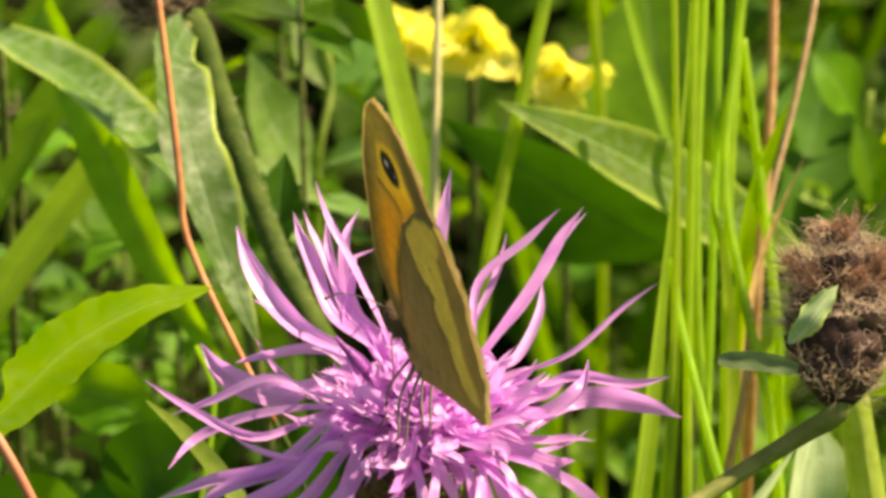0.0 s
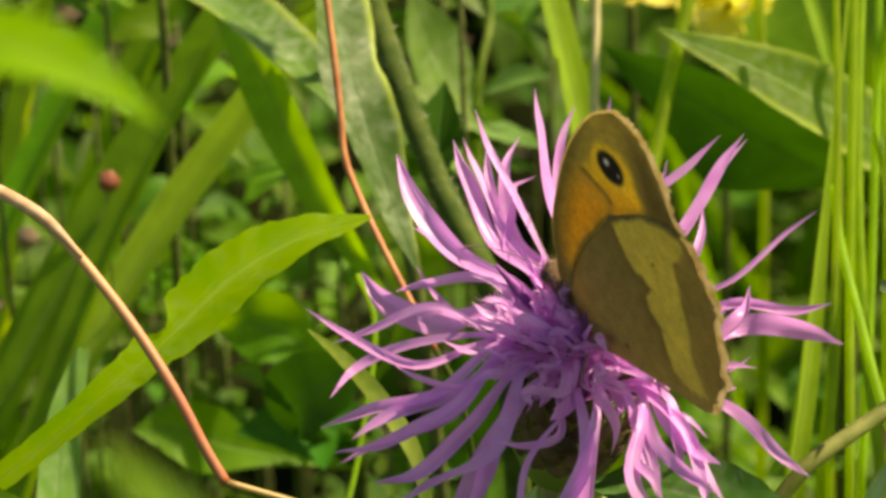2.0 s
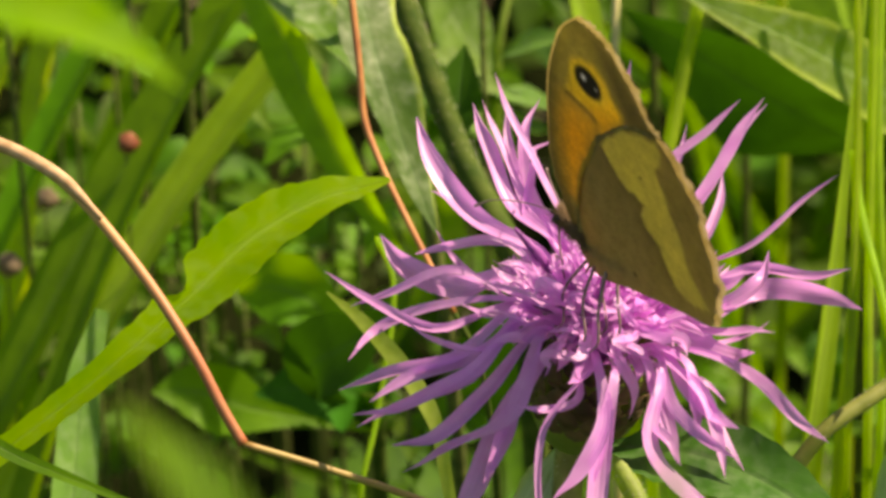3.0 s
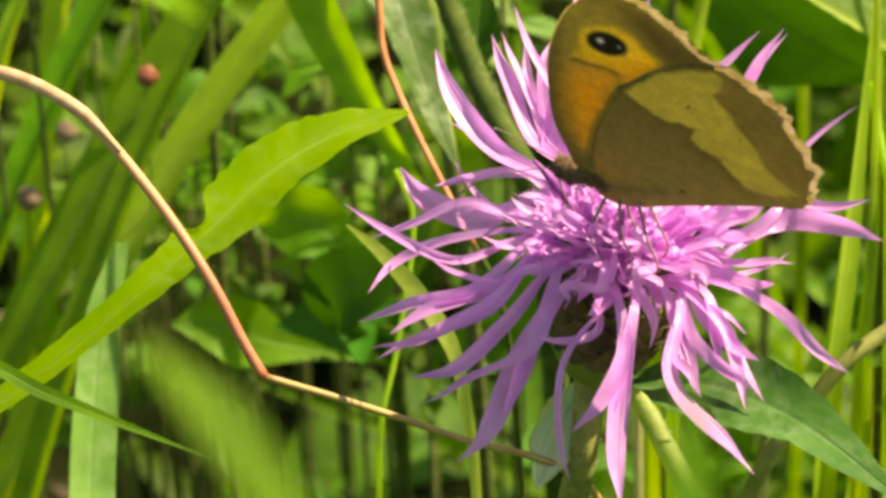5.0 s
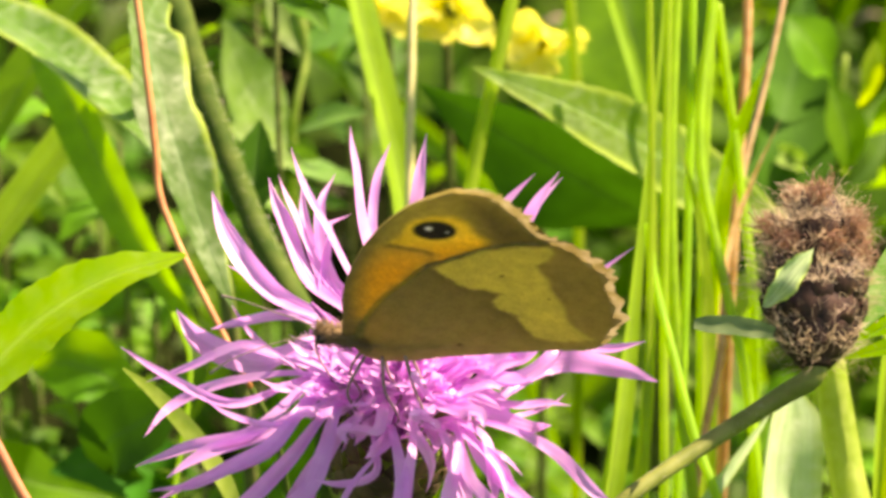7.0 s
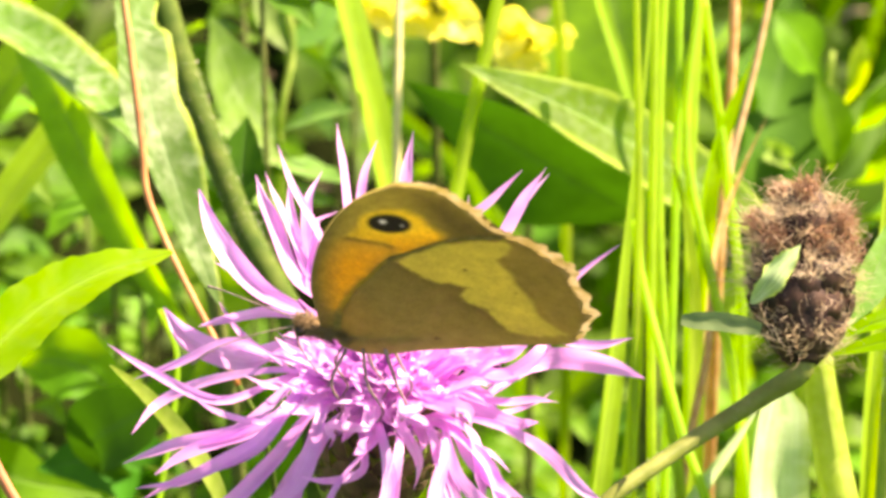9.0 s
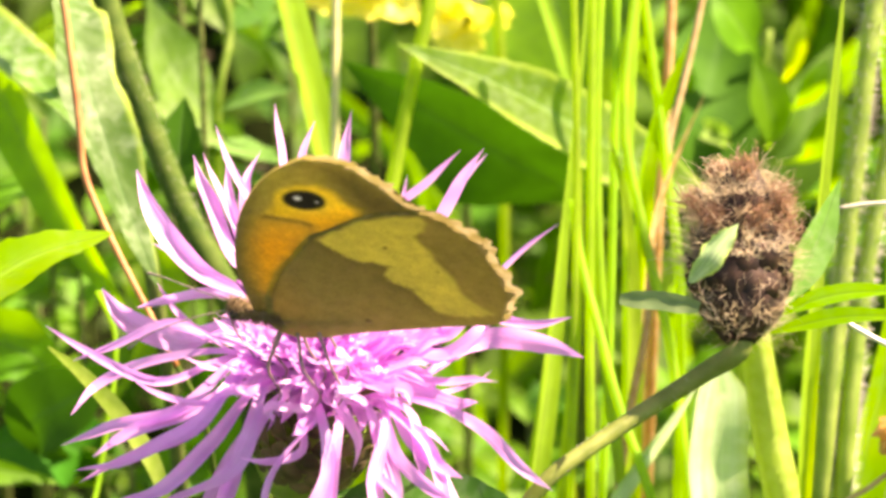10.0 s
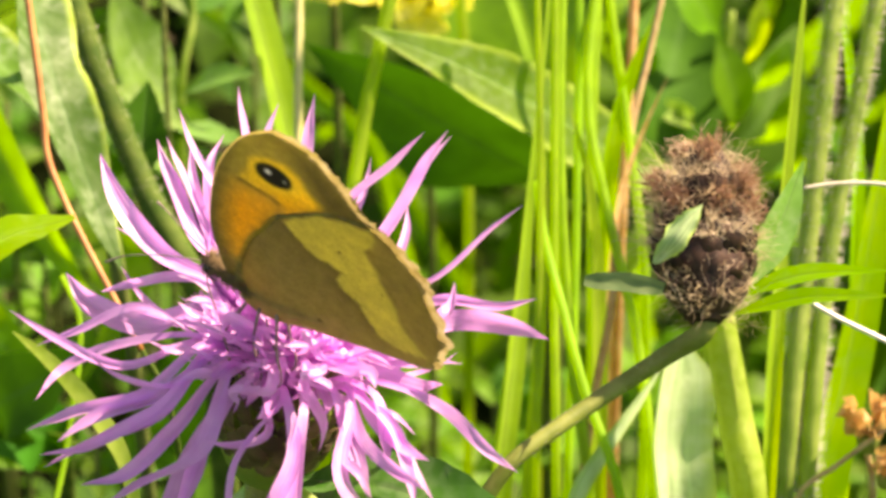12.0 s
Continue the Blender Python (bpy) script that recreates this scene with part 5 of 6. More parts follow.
    for i in range(15000):
        r = 0.8 + 18 * rng.random() ** 2
        a = rng.uniform(-3.14159, 3.14159)
        p = Vector((r * math.sin(a), r * math.cos(a), -0.002))
        L = rng.uniform(0.15, 0.4)
        e = p + Vector((rng.uniform(-0.5, 0.5), rng.uniform(-0.5, 0.5), 1)).normalized() * L
        add_blade(bm, [p, p.lerp(e, 0.5) + Vector((0, 0, L * 0.08)), e], scaled(GRASS, rng.uniform(0.004, 0.012)), (rng.uniform(-1, 1), -1, 0.3), 4, 1, 0.0)
    tagged(part("meadow_grass", bm, M_UNDERGRASS), "meadow grass spreading away all round", "grass", kind="stuff")


undergrowth()


def litter():
    rng = random.Random(77)
    bm = bmesh.new()
    for i in range(90):
        y = 0.14 + 0.5 * rng.random()
        p = Vector((rng.uniform(-1, 1) * (0.09 + 0.13 * y), y, rng.uniform(0.012, 0.10)))
        a = rng.uniform(0, 6.283)
        L = rng.uniform(0.003, 0.010)
        w = Vector((math.cos(a), math.sin(a), rng.uniform(-0.5, 0.5))) * L
        add_blade(bm, [p, p + w * 0.5 + Vector((0, 0, L * rng.uniform(-0.1, 0.3))), p + w], scaled((0.2, 0.8, 1, 0.8, 0.1), L * rng.uniform(0.12, 0.4)), (rng.uniform(-0.5, 0.8), -0.5, 0.8), 6, 2, 0.3, 0.1, 0.0, rng.uniform(-1, 1), i)
    tagged(part("dry_leaf_litter", bm, M_LITTER), "withered tan leaf scraps caught in the undergrowth", "leaf litter", kind="stuff")


litter()


def small_herbs(seed, count, x0, x1, y0, y1, low, high, mat, label):
    """Small herbs, each on its own thin stalk."""
    rng = random.Random(seed)
    for i in range(count):
        y = rng.uniform(y0, y1)
        top = Vector((rng.uniform(x0, x1), y, rng.uniform(low(y), high(y) - 0.05 * rng.random())))
        herb = thing("small_herb", (0, 0, 0), label, "herb", "small herbs")
        bm = bmesh.new()
        add_tube(bm, [(top.x + 0.003, top.y + 0.004, -0.002), top.lerp(Vector((top.x, top.y, 0)), 0.4), top], [0.0005, 0.0004, 0.0003], 5, 6)
        part("stem", bm, M_STEM, herb)
        for k in range(rng.randint(4, 7)):
            a = rng.uniform(0, 6.283)
            L = rng.uniform(0.004, 0.012)
            way = Vector((math.cos(a), math.sin(a), rng.uniform(-0.3, 0.5))).normalized()
            p = top - Vector((0, 0, rng.random() * 0.012))
            bm = bmesh.new()
            add_blade(bm, [p, p + way * L * 0.5 + Vector((0, 0, L * 0.1)), p + way * L - Vector((0, 0, L * 0.12))], scaled((0.12, 0.6, 1.0, 0.95, 0.6, 0.05), L * rng.uniform(0.35, 0.6)), (rng.uniform(-0.3, 0.5), rng.uniform(-0.7, 0.0), 1), 8, 4, 0.15, 0.08, 0.06, 0, i)
            part("leaf", bm, mat, herb)


# first batch: darker leaf colour for half shade; the sunny ones use M_LEAF
small_herbs(58, 62, -0.085, -0.004, 0.085, 0.21, lambda y: 0.05, lambda y: 0.36 - 0.72 * y, M_HERB_SHADED, "small-leaved green herb with leaves darkened for half shade")
small_herbs(59, 70, 0.012, 0.085, 0.10, 0.24, lambda y: 0.18 - 0.55 * y, lambda y: 0.275 - 0.55 * y, M_LEAF, "small-leaved bright green herb in sun")
small_herbs(60, 16, -0.075, -0.03, 0.10, 0.22, lambda y: 0.25 - 0.55 * y, lambda y: 0.31 - 0.55 * y, M_LEAF, "small-leaved bright green herb in sun")


# ---- butterfly ----
FORE = [(-1.6, 1.5), (-1.5, 4.2), (-0.6, 7.2), (0.4, 10.8), (2.0, 14.3), (4.1, 17.9), (6.3, 20.6), (8.6, 22.7), (10.4, 23.7), (12.2, 24.3), (13.6, 23.9), (14.4, 22.5), (15.1, 20.9), (15.8, 18.5), (16.4, 16.6), (17.2, 15.3)]
FORE_INNER = [(-0.8, 1.9), (1.2, 6.2), (3.3, 9.0), (5.2, 10.7), (7.3, 12.7), (9.0, 13.4), (10.7, 14.2), (13.0, 15.1), (15.3, 15.25), (17.15, 15.2)]
HIND = [(-1.2, 2.6), (1.0, 6.6), (3.1, 9.4), (5.0, 11.1), (7.1, 13.1), (8.8, 13.8), (10.5, 14.6), (13.0, 15.5), (15.3, 15.7), (17.6, 15.3), (18.4, 14.4), (19.1, 13.0), (19.7, 11.7), (20.1, 10.6), (20.0, 8.6), (19.9, 6.1),
        (19.6, 3.9), (19.0, 2.4), (18.1, 0.9), (17.2, -0.1), (14.4, -0.4), (10.9, -0.2), (7.3, -0.3), (4.2, -0.3), (1.8, -0.4), (0.1, -0.1), (-1.0, 1.0)]
PALE = [(7.9, 12.7), (9.7, 13.8), (12.2, 14.9), (14.9, 15.1), (17.1, 15.0), (17.3, 14.1), (15.6, 12.3), (16.0, 10.4), (15.8, 9.0), (16.1, 7.5), (16.2, 5.3), (16.1, 3.4), (16.8, 2.0), (17.6, 1.2), (14.9, 0.9), (12.9, 1.6),
        (12.5, 3.4), (12.4, 4.8), (11.7, 5.7), (11.0, 6.5), (11.1, 7.6), (11.9, 8.6), (11.1, 9.0), (9.5, 9.5), (8.9, 10.5), (8.1, 11.7)]
ORANGE = [(4.9, 16.2), (7.1, 16.0), (7.9, 15.0), (9.1, 14.0), (7.1, 13.0), (5.0, 10.9), (3.1, 9.0), (1.2, 6.2), (0.6, 6.8), (2.0, 11.4), (3.5, 14.2)]
YELLOW = [(5.8, 17.0), (6.9, 18.1), (8.2, 19.4), (9.7, 20.1), (11.1, 19.9), (11.9, 18.9), (12.1, 17.4), (12.8, 16.3), (12.4, 15.3), (10.1, 14.4), (8.9, 13.9), (8.1, 15.2), (7.3, 15.9), (6.3, 16.4)]


def poly_gap(poly, x, y):
    """Signed distance of points to a closed outline, inside positive."""
    best = np.full(x.shape, 1e9)
    inside = np.zeros(x.shape, bool)
    for (ax, ay), (bx, by) in zip(poly, poly[1:] + poly[:1]):
        dx, dy = bx - ax, by - ay
        s = np.clip(((x - ax) * dx + (y - ay) * dy) / (dx * dx + dy * dy), 0, 1)
        best = np.minimum(best, np.hypot(x - ax - s * dx, y - ay - s * dy))
        inside ^= ((ay > y) != (by > y)) & (x < (bx - ax) * (y - ay) / (by - ay + 1e-12) + ax)
    return np.where(inside, best, -best)


def ramp(d, soft):
    return np.clip(d / soft * 0.5 + 0.5, 0, 1)[:, None]


def wing_colours(x, y, hind):
    jit = np.array([noise.noise(Vector((a * 1.1, b * 1.1, 1.7))) for a, b in zip(x, y)])
    fine = np.array([noise.noise(Vector((a * 4, b * 4, 4.2))) for a, b in zip(x, y)])
    brown, dark = np.array((0.315, 0.240, 0.062)), np.array((0.125, 0.086, 0.026))
    col = np.repeat(brown[None, :], len(x), 0)
    outer = poly_gap(HIND if hind else FORE + [(20.0, 13.0), (19.0, 2.0)], x, y)
    if hind:
        step = np.array([noise.noise(Vector((a * 0.55, b * 0.55, 9.1))) for a, b in zip(x, y)])
        # greyer towards the body, warmer towards the outer margin
        col = col + (np.array((0.310, 0.246, 0.088)) - col) * ramp(9.0 - x, 8.0)
        col = col * (1 - 0.18 * ramp(y - 8.0 + 0.2 * x + 1.5 * jit, 5.0))
        pale = poly_gap(PALE, x + 0.22 * fine + 0.25 * step, y + 0.3 * jit - 0.2 * step)
        col = col + (np.array((0.56, 0.50, 0.115)) - col) * ramp(pale, 0.25)
        edge = ramp(0.5 - np.abs(pale + 0.25), 0.7) * 0.45
        col = col + (dark - col) * edge * (pale < 0.05)[:, None] * ((x < 14) & (y < 12.2))[:, None]
        # the outer border is warmer again
        col = col + (np.array((0.37, 0.285, 0.085)) - col) * ramp(x - 15.6 + 0.5 * jit, 1.6) * 0.6 * (pale < 0)[:, None]
        low = ramp(1.6 - y, 1.6) * ramp(x - 9.0, 5.0)
        col = col + (np.array((0.40, 0.33, 0.10)) - col) * low * 0.5
        # the warm base of the wing runs on from the forewing
        lead = np.hypot(x - 0.2, (y - 4.4) * 0.6)
        col = col + (np.array((0.42, 0.25, 0.055)) - col) * ramp(1.9 - lead, 2.4) * 0.5
        for px, py, r in ((12.6, 11.0, 0.17), (7.0, 1.4, 0.22), (15.3, 7.4, 0.10)):
            col = col + (dark * 0.6 - col) * ramp(r - np.hypot(x - px, y - py), 0.1)
    else:
        orange = poly_gap(ORANGE, x + 0.3 * fine, y + 0.3 * jit)
        col = col + (np.array((0.72, 0.42, 0.026)) - col) * ramp(orange + 0.1, 1.1)
        apex = np.hypot(x - 8.5, y - 21.0)
        col = col + (np.array((0.47, 0.395, 0.10)) - col) * ramp(5.2 - apex, 4.0) * 0.85
        costa = poly_gap([(-2.2, 1.0), (-1.2, 7.2), (-0.2, 10.8), (1.4, 14.6), (3.3, 18.0), (5.5, 20.8), (8.3, 23.0), (6.3, 20.0), (4.3, 17.2), (2.5, 14.0), (0.9, 10.6), (0.0, 7.0), (-1.0, 1.2)], x, y)
        col = col + (dark - col) * ramp(costa, 0.5) * 0.55
        yellow = poly_gap(YELLOW, x + 0.15 * fine, y + 0.2 * jit)
        warm = np.array((0.80, 0.61, 0.06)) + (np.array((0.76, 0.46, 0.03)) - np.array((0.80, 0.61, 0.06))) * ramp(15.6 - y, 1.5)
        col = col + (warm - col) * ramp(yellow, 0.5)
        line = np.abs(poly_gap([(5.4, 16.6), (6.6, 15.9), (7.7, 15.3), (8.1, 14.7), (7.8, 15.2), (6.7, 15.8)], x, y))
        col = col + (dark - col) * ramp(0.17 - line, 0.2) * 0.75
        band = poly_gap([(13.0, 22.4), (12.6, 19.9), (12.8, 17.8), (13.1, 15.9), (15.3, 15.2), (16.4, 15.5), (15.9, 17.3), (15.0, 19.2), (14.2, 21.2)], x + 0.2 * fine, y)
        col = col + (dark * 1.25 - col) * ramp(band, 0.9) * 0.75
        ex, ey = x - 9.33, y - 18.2
        a = radians(-19)
        p, q = ex * math.cos(a) + ey * math.sin(a), -ex * math.sin(a) + ey * math.cos(a)
        eye = 1 - np.hypot(p / 1.56, q / 1.44)
        col = col + (np.array((0.80, 0.62, 0.07)) - col) * ramp(eye + 0.35, 0.25)
        col = col + (np.array((0.010, 0.008, 0.008)) - col) * ramp(eye, 0.12)
        for px, py, r in ((9.0, 18.6, 0.26), (10.15, 17.75, 0.10)):
            col = col + (np.array((0.85, 0.86, 0.88)) - col) * ramp(r - np.hypot(x - px, y - py), 0.14)
    vein = np.abs(np.sin((np.arctan2(y + 1, x + 3)) * 13 + 0.4)) ** 0.5
    col = col * (0.94 + 0.06 * vein[:, None])
    rim = ramp(0.3 - outer, 0.3) * 0.4 * ramp(x - 16.5, 2.0)
    col = col + (dark * 1.2 - col) * rim
    fringe = ramp(0.18 - outer, 0.14) * (x > 12.5)[:, None] * np.clip(0.5 + 1.2 * jit[:, None], 0, 1) * 0.3
    col = col + (np.array((0.66, 0.56, 0.40)) - col) * fringe
    speck = (fine > 0.42)[:, None] * (0.0 if not hind else 0.12)
    col = col * (1 + 0.2 * jit[:, None] + 0.2 * fine[:, None]) * (1 - speck)
    return np.clip(col, 0, 1)


def wing_material():
    m, n, l = material("butterfly_wing_scales")
    at = n.new("ShaderNodeAttribute")
    at.attribute_name = "pattern"
    f1, raw = noise_fac(n, l, 5200.0, 2.0)
    c = mix_rgb(n, l, math_node(n, l, "MULTIPLY", f1, 0.35), at.outputs["Color"], mix_rgb(n, l, 0.5, at.outputs["Color"], (0.02, 0.015, 0.01)))
    return finish(m, n, l, c, 0.75, 0.4, mix_rgb(n, l, 0.12, c, (0.46, 0.39, 0.13)), raw, 0.00005, 0.15, 0.08)


M_WING = wing_material()
M_FUR = plain_material("butterfly_fur", (0.17, 0.12, 0.06), (0.30, 0.22, 0.115), 0.8, 0.35, tcol=(0.4, 0.29, 0.14))
M_BODY = plain_material("butterfly_body", (0.15, 0.10, 0.045), (0.26, 0.18, 0.08), 0.75, 0.2, tcol=(0.4, 0.28, 0.12), spec=0.2)
M_LEG = plain_material("butterfly_leg", (0.15, 0.11, 0.09), (0.26, 0.20, 0.16), 0.5)
M_COMPOUND = plain_material("insect_eye", (0.02, 0.016, 0.012), (0.04, 0.03, 0.025), 0.2)


def wing(name, outline, inner, hind, side, lift, parent, label):
    """A wing as a sheet: a forewing spans from its inner edge to its outline, a hindwing from its middle to its closed outline."""
    n, rings = 260, 56
    path = glide([(a, b, 0) for a, b in (outline + outline[:1] if hind else outline)], n)
    if hind:
        path = path[:-1]
    base = [Vector((*inner, 0))] * len(path) if hind else glide([(a, b, 0) for a, b in inner], n)
    cols = len(path)
    xs, ys = [], []
    for k in range(rings + 1):
        s = (max(k, 0.02) / rings) ** 0.85
        for i, (p, q) in enumerate(zip(path, base)):
            x = q.x + (p.x - q.x) * s
            y = q.y + (p.y - q.y) * s
            if k == rings and ((hind and p.x > 16.8) or (not hind and p.x > 12.5)):
                # ragged, scalloped outer margin
                d = 0.5 * noise.noise(Vector((i * 0.13, 3.3, lift * 9))) + 0.3 * noise.noise(Vector((i * 0.5, 1.3, lift * 9)))
                d += 0.18 * (abs(math.sin(i * 0.31 + (0.0 if side > 0 else 0.9))) - 0.6) + 0.2 * noise.noise(Vector((i * 1.1, 7.3, side)))
                x += d * 1.3
                y += d * 0.55
            xs.append(x)
            ys.append(y)
    x, y = np.array(xs), np.array(ys)
    if side < 0:
        # the wings do not lie quite edge on edge
        x, y = x * 1.03 + 0.01 * y, y * 1.01
    ang = np.arctan2(y + 1, x + 3)
    rad = np.hypot(x + 3, y + 1)
    curl = np.array([noise.noise(Vector((a * 0.25, b * 0.25, 6.1))) for a, b in zip(x, y)]) * 0.12
    if not hind:
        # the leading edge and the tip of both wings curl to one side
        lead = poly_gap([(-3, 0), (-1.5, 4.2), (-0.6, 7.2), (0.4, 10.8), (2.0, 14.3), (4.1, 17.9), (6.3, 20.6), (8.6, 22.7), (12.2, 24.4), (13.9, 23.9), (30, 30), (30, -30)], x, y)
        curl = curl + 0.85 * np.exp(-np.maximum(lead, 0) / 2.2) * np.clip((y - 3) / 5, 0, 1)
    z = 0.03 * np.sin(ang * 26) * np.clip(rad / 10, 0, 1) + lift + 0.003 * np.maximum(y, 0) + 0.45 * np.exp(-((x - 1) / 7) ** 2) * np.exp(-np.maximum(y - 1.2, 0) / 2.2)
    col = wing_colours(x, y, hind)
    span = cols if hind else cols - 1
    faces = []
    for k in range(rings):
        a, b = k * cols, (k + 1) * cols
        faces += [(a + i, b + i, b + (i + 1) % cols, a + (i + 1) % cols) for i in range(span)]
    if side < 0:
        faces = [f[::-1] for f in faces]
    me = bpy.data.meshes.new(name)
    me.from_pydata([(a * 0.001, b * 0.001, (c * side + d) * 0.001) for a, b, c, d in zip(x, y, z, curl)], [], faces)
    layer = me.color_attributes.new("pattern", "FLOAT_COLOR", "POINT")
    layer.data.foreach_set("color", np.column_stack([col, np.ones(len(x))]).astype(np.float32).ravel())
    for p in me.polygons:
        p.use_smooth = True
    me.materials.append(M_WING)
    ob = new(name, me)
    ob.parent = parent
    return tagged(ob, label)


def build_butterfly():
    fly = new("butterfly")
    fly.empty_display_size = 0.005
    tagged(fly, "brown butterfly with closed wings and orange eyespot patch", "butterfly")
    mm = lambda *p: Vector(p) * 0.001
    for side, word in ((1, "left"), (-1, "right")):
        wing(word + "_forewing", FORE, FORE_INNER, False, side, 0.02, fly, "brown forewing with orange patch and black eyespot")
        wing(word + "_hindwing", HIND, (9.5, 7.5), True, side, 0.10, fly, "brown hindwing with a pale wavy band")
    for name, pts, radii, mat in (("thorax", [(-2.7, 3.3, 0), (-1.8, 2.8, 0), (-0.2, 1.9, 0), (1.8, 1.5, 0)], [0.55, 0.6, 0.45, 0.3], M_BODY),
                                  ("abdomen", [(1.2, 1.55, 0), (3, 1.4, 0), (5.5, 1.2, 0), (7.5, 1.1, 0)], [0.35, 0.28, 0.2, 0.06], M_BODY),
                                  ("head", [(-4.0, 3.7, 0), (-3.6, 3.5, 0), (-3.1, 3.3, 0), (-2.5, 3.0, 0)], [0.2, 0.55, 0.7, 0.6], M_BODY)):
        bm = bmesh.new()
        add_tube(bm, [mm(*p) for p in pts], [r * 0.001 for r in radii], 14, 14)
        ob = part(name, bm, mat, fly)
        if name == "head":
            for s in (1, -1):
                bm = bmesh.new()
                bmesh.ops.create_uvsphere(bm, u_segments=12, v_segments=8, radius=0.00048, matrix=Matrix.Translation(mm(-3.4, 3.45, 0.5 * s)))
                part("eye", bm, M_COMPOUND, ob, "dark round compound eye")
                bm = bmesh.new()
                add_tube(bm, [mm(-3.7, 3.9, 0.3 * s), mm(-7.0, 4.4, 1.4 * s), mm(-10.0, 4.4, 2.6 * s), mm(-11.8, 3.8, 3.4 * s)], [0.00006, 0.00005, 0.00005, 0.00013], 6, 18)
                part("antenna", bm, M_LEG, ob, "thin ringed antenna with a small club")
            bm = bmesh.new()
            add_tube(bm, [mm(-3.9, 3.4, 0.1), mm(-4.3, 1.4, 0.6), mm(-3.8, -1.6, 1.4)], [0.0001, 0.00008, 0.00006], 6, 10)
            part("proboscis", bm, M_LEG, ob)
    rng = random.Random(3)
    bm = bmesh.new()
    for i in range(1100):
        s = rng.random() ** 1.5 * 0.7
        c = mm(-3.8 + 5.6 * s, 3.6 - 2.2 * s, 0)
        a = rng.uniform(0, 6.283)
        out = Vector((rng.uniform(-0.2, 0.8), math.cos(a), math.sin(a)))
        add_hair(bm, c + Vector((0, math.cos(a), math.sin(a))) * 0.001 * level([0.45, 0.6, 0.5, 0.3], s), out, rng.uniform(0.0004, 0.0010), 0.00004)
    tagged(part("body_fur", bm, M_FUR, fly, "soft grey-brown body hair"), kind="stuff")
    for s in (1, -1):
        for a, k, f in ((-0.8, (-2.6, -1.9), (-2.2, -4.0)), (0.6, (0.4, -2.0), (0.9, -4.6)), (2.4, (2.8, -2.0), (3.0, -4.4))):
            bm = bmesh.new()
            add_tube(bm, [mm(a, 0.4, 0.5 * s), mm(k[0], k[1], 1.4 + 0.9 * s), mm(f[0], f[1], 2.3 + 1.0 * s), mm(f[0] - 0.7, f[1] - 0.7, 2.9 + 1.0 * s)], [0.00015, 0.00012, 0.00009, 0.00005], 6, 16)
            part("leg", bm, M_LEG, fly, "thin jointed brown leg")
    return fly


butterfly = build_butterfly()


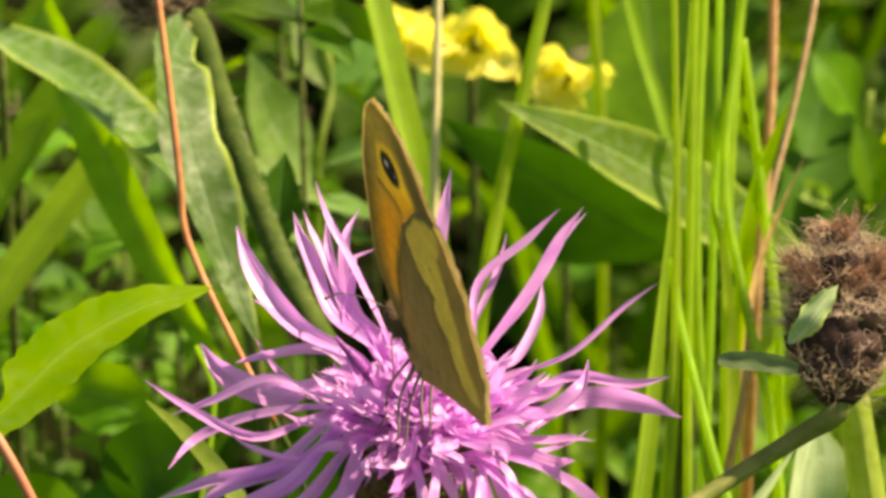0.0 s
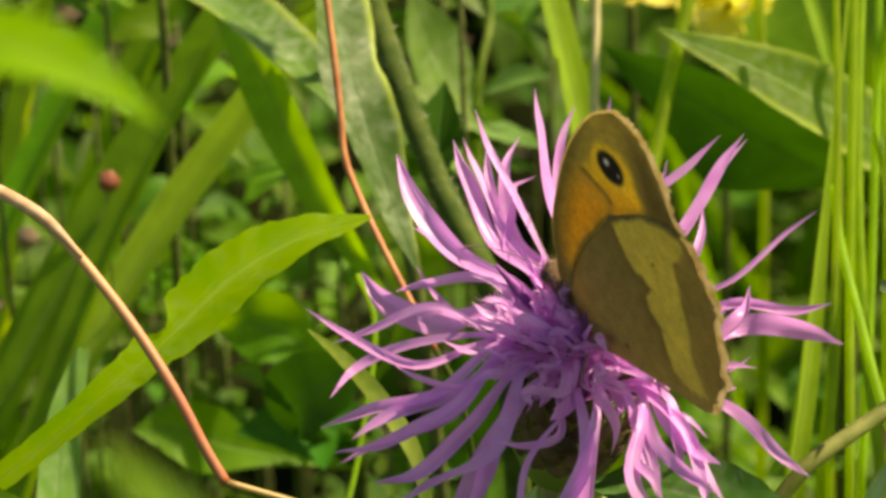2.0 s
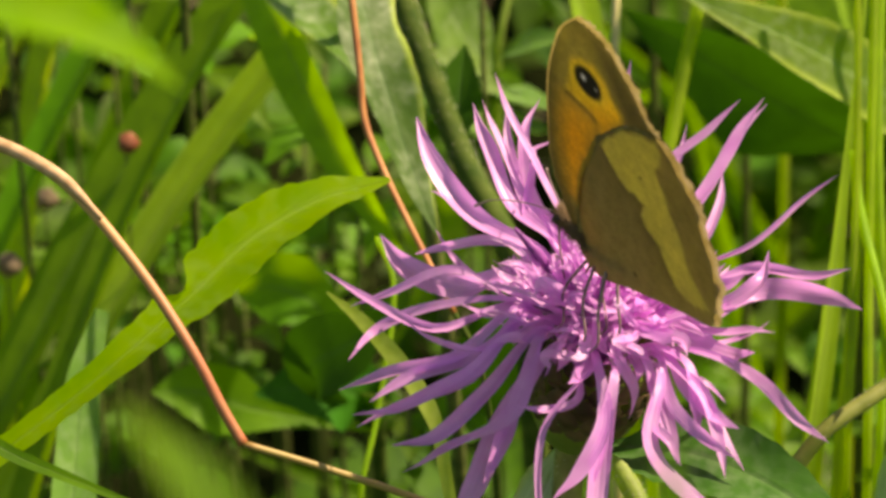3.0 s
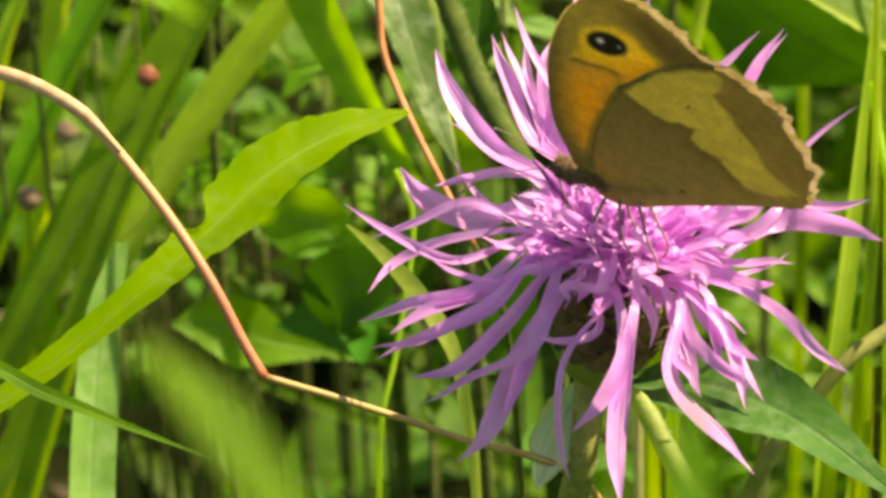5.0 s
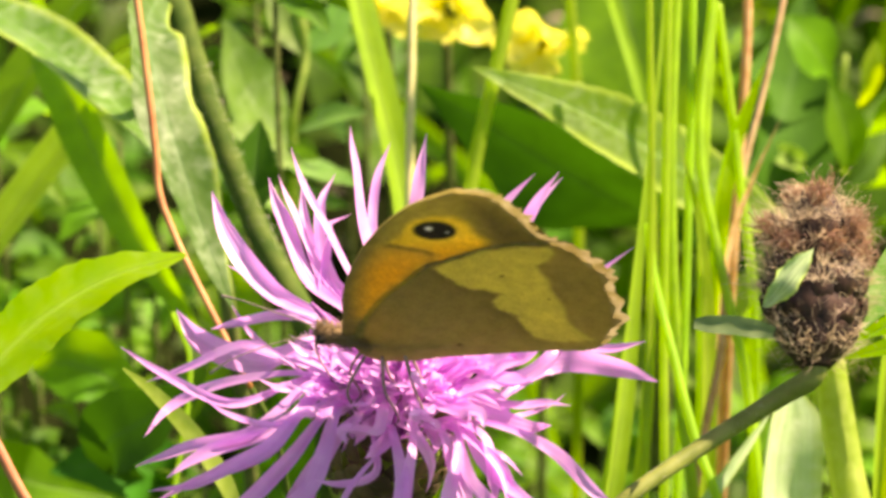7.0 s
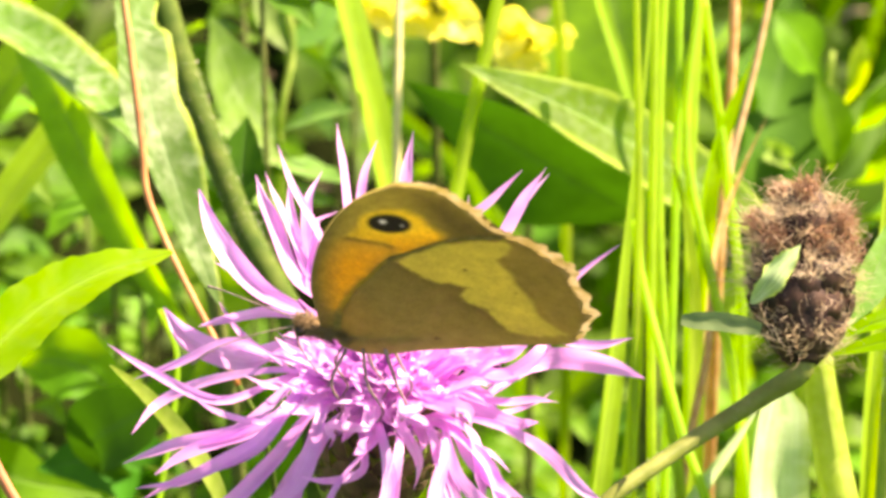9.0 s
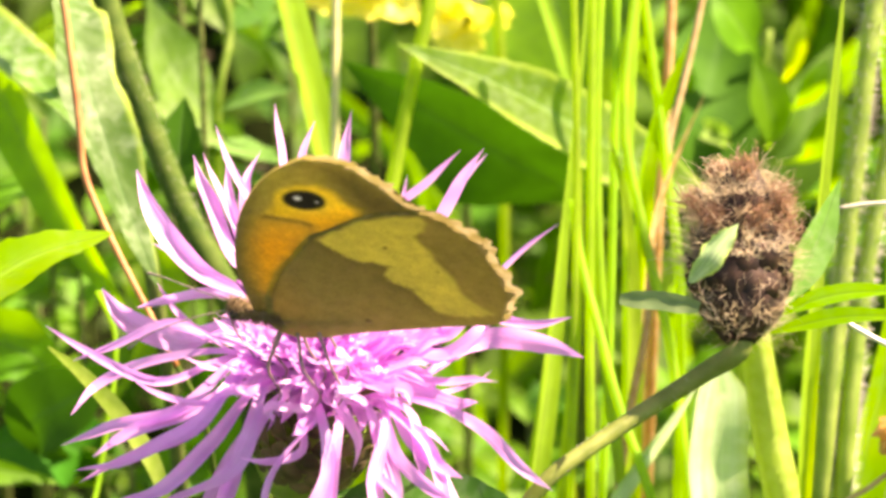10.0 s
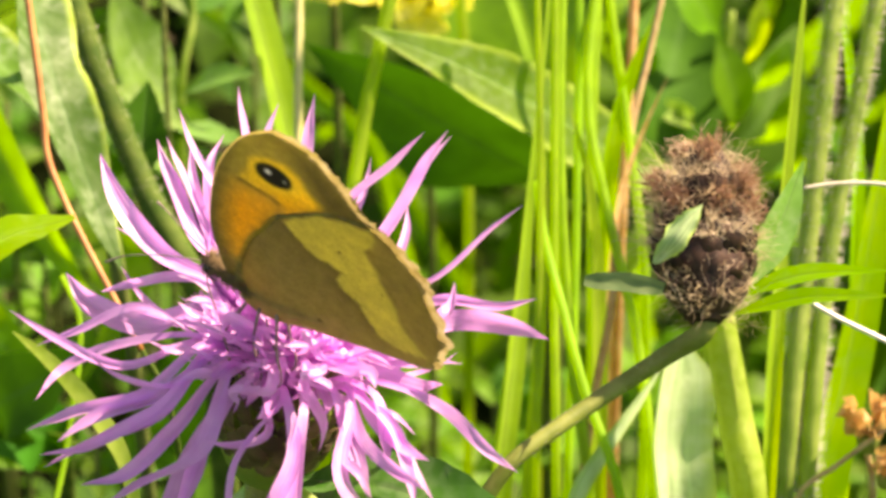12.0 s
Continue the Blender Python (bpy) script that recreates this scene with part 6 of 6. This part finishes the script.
# ---- how the butterfly turns and leans ----
def motions():
    walk(butterfly, [
        (0, pose(-0.00040, -0.00441, 0.25902, 100.1, -15.1, -72.3)),
        (0.5, pose(-0.00062, -0.00432, 0.25897, 98.5, -13.3, -72.1)),
        (1, pose(-0.00011, -0.00137, 0.25533, 97.7, -17.6, -74.6)),
        (1.3, pose(-0.00018, -0.00051, 0.25437, 97.7, -17.6, -74.6)),
        (1.4, pose(-0.00191, 0.00023, 0.25396, 102.0, -4.5, -56.0)),
        (1.5, pose(-0.00053, -0.00134, 0.25481, 102.0, -4.5, -56.0)),
        (2, pose(-0.00027, -0.00156, 0.25438, 97.9, -3.6, -56.0)),
        (2.5, pose(-0.00077, -0.00429, 0.25843, 101.7, -12.9, -59.8)),
        (3, pose(-0.00050, -0.00406, 0.25802, 101.2, -12.2, -59.3)),
        (3.2, pose(-0.00118, -0.00413, 0.25816, 100.5, -12.7, -57.4)),
        (4.8, pose(-0.00041, -0.00341, 0.25800, 114.1, -10.7, -26.7)),
        (5, pose(-0.00044, -0.00400, 0.25798, 114.9, -15.9, -33.3)),
        (5.5, pose(-0.00104, -0.00295, 0.25576, 122.7, -17.2, -40.0)),
        (5.8, pose(-0.00125, -0.00551, 0.25652, 120.0, -17.5, -34.6)),
        (5.9, pose(-0.00121, -0.00296, 0.25749, 116.0, -9.6, -15.3)),
        (6, pose(-0.00153, -0.00304, 0.25731, 116.0, -9.6, -15.3)),
        (6.4, pose(-0.00200, -0.00522, 0.25788, 128.4, -20.4, -29.0)),
        (6.5, pose(-0.00244, -0.00620, 0.25784, 128.4, -20.4, -29.0)),
        (6.8, pose(-0.00253, -0.00741, 0.25810, 128.4, -20.4, -29.0)),
        (6.9, pose(-0.00231, -0.00522, 0.25707, 120.8, -9.1, -12.7)),
        (7, pose(-0.00187, -0.00483, 0.25728, 120.8, -9.1, -12.7)),
        (7.2, pose(-0.00161, -0.00535, 0.25731, 120.5, -11.1, -12.9)),
        (8.8, pose(-0.00225, -0.00565, 0.25700, 122.1, -16.4, -14.4)),
        (9, pose(-0.00224, -0.00571, 0.25821, 121.8, -11.7, -18.8)),
        (9.5, pose(-0.00208, -0.00669, 0.25775, 120.8, -18.3, -20.9)),
        (10, pose(-0.00251, -0.00515, 0.25755, 120.8, -14.5, -22.4)),
        (10.1, pose(-0.00286, -0.00507, 0.25792, 120.8, -14.5, -22.4)),
        (10.4, pose(-0.00321, -0.00669, 0.25736, 129.1, -31.0, -29.2)),
        (10.5, pose(-0.00330, -0.00643, 0.25704, 129.1, -31.0, -29.2)),
        (11, pose(-0.00317, -0.00611, 0.25723, 129.9, -31.2, -31.4)),
        (11.2, pose(-0.00337, -0.00666, 0.25734, 129.9, -31.2, -31.4)),
        (11.3, pose(-0.00361, -0.00617, 0.25879, 123.9, -11.3, -29.1)),
        (11.5, pose(-0.00298, -0.00557, 0.25851, 123.9, -11.3, -29.1)),
        (12, pose(-0.00251, -0.00279, 0.25689, 112.1, -3.5, -41.4)),
    ])


motions()
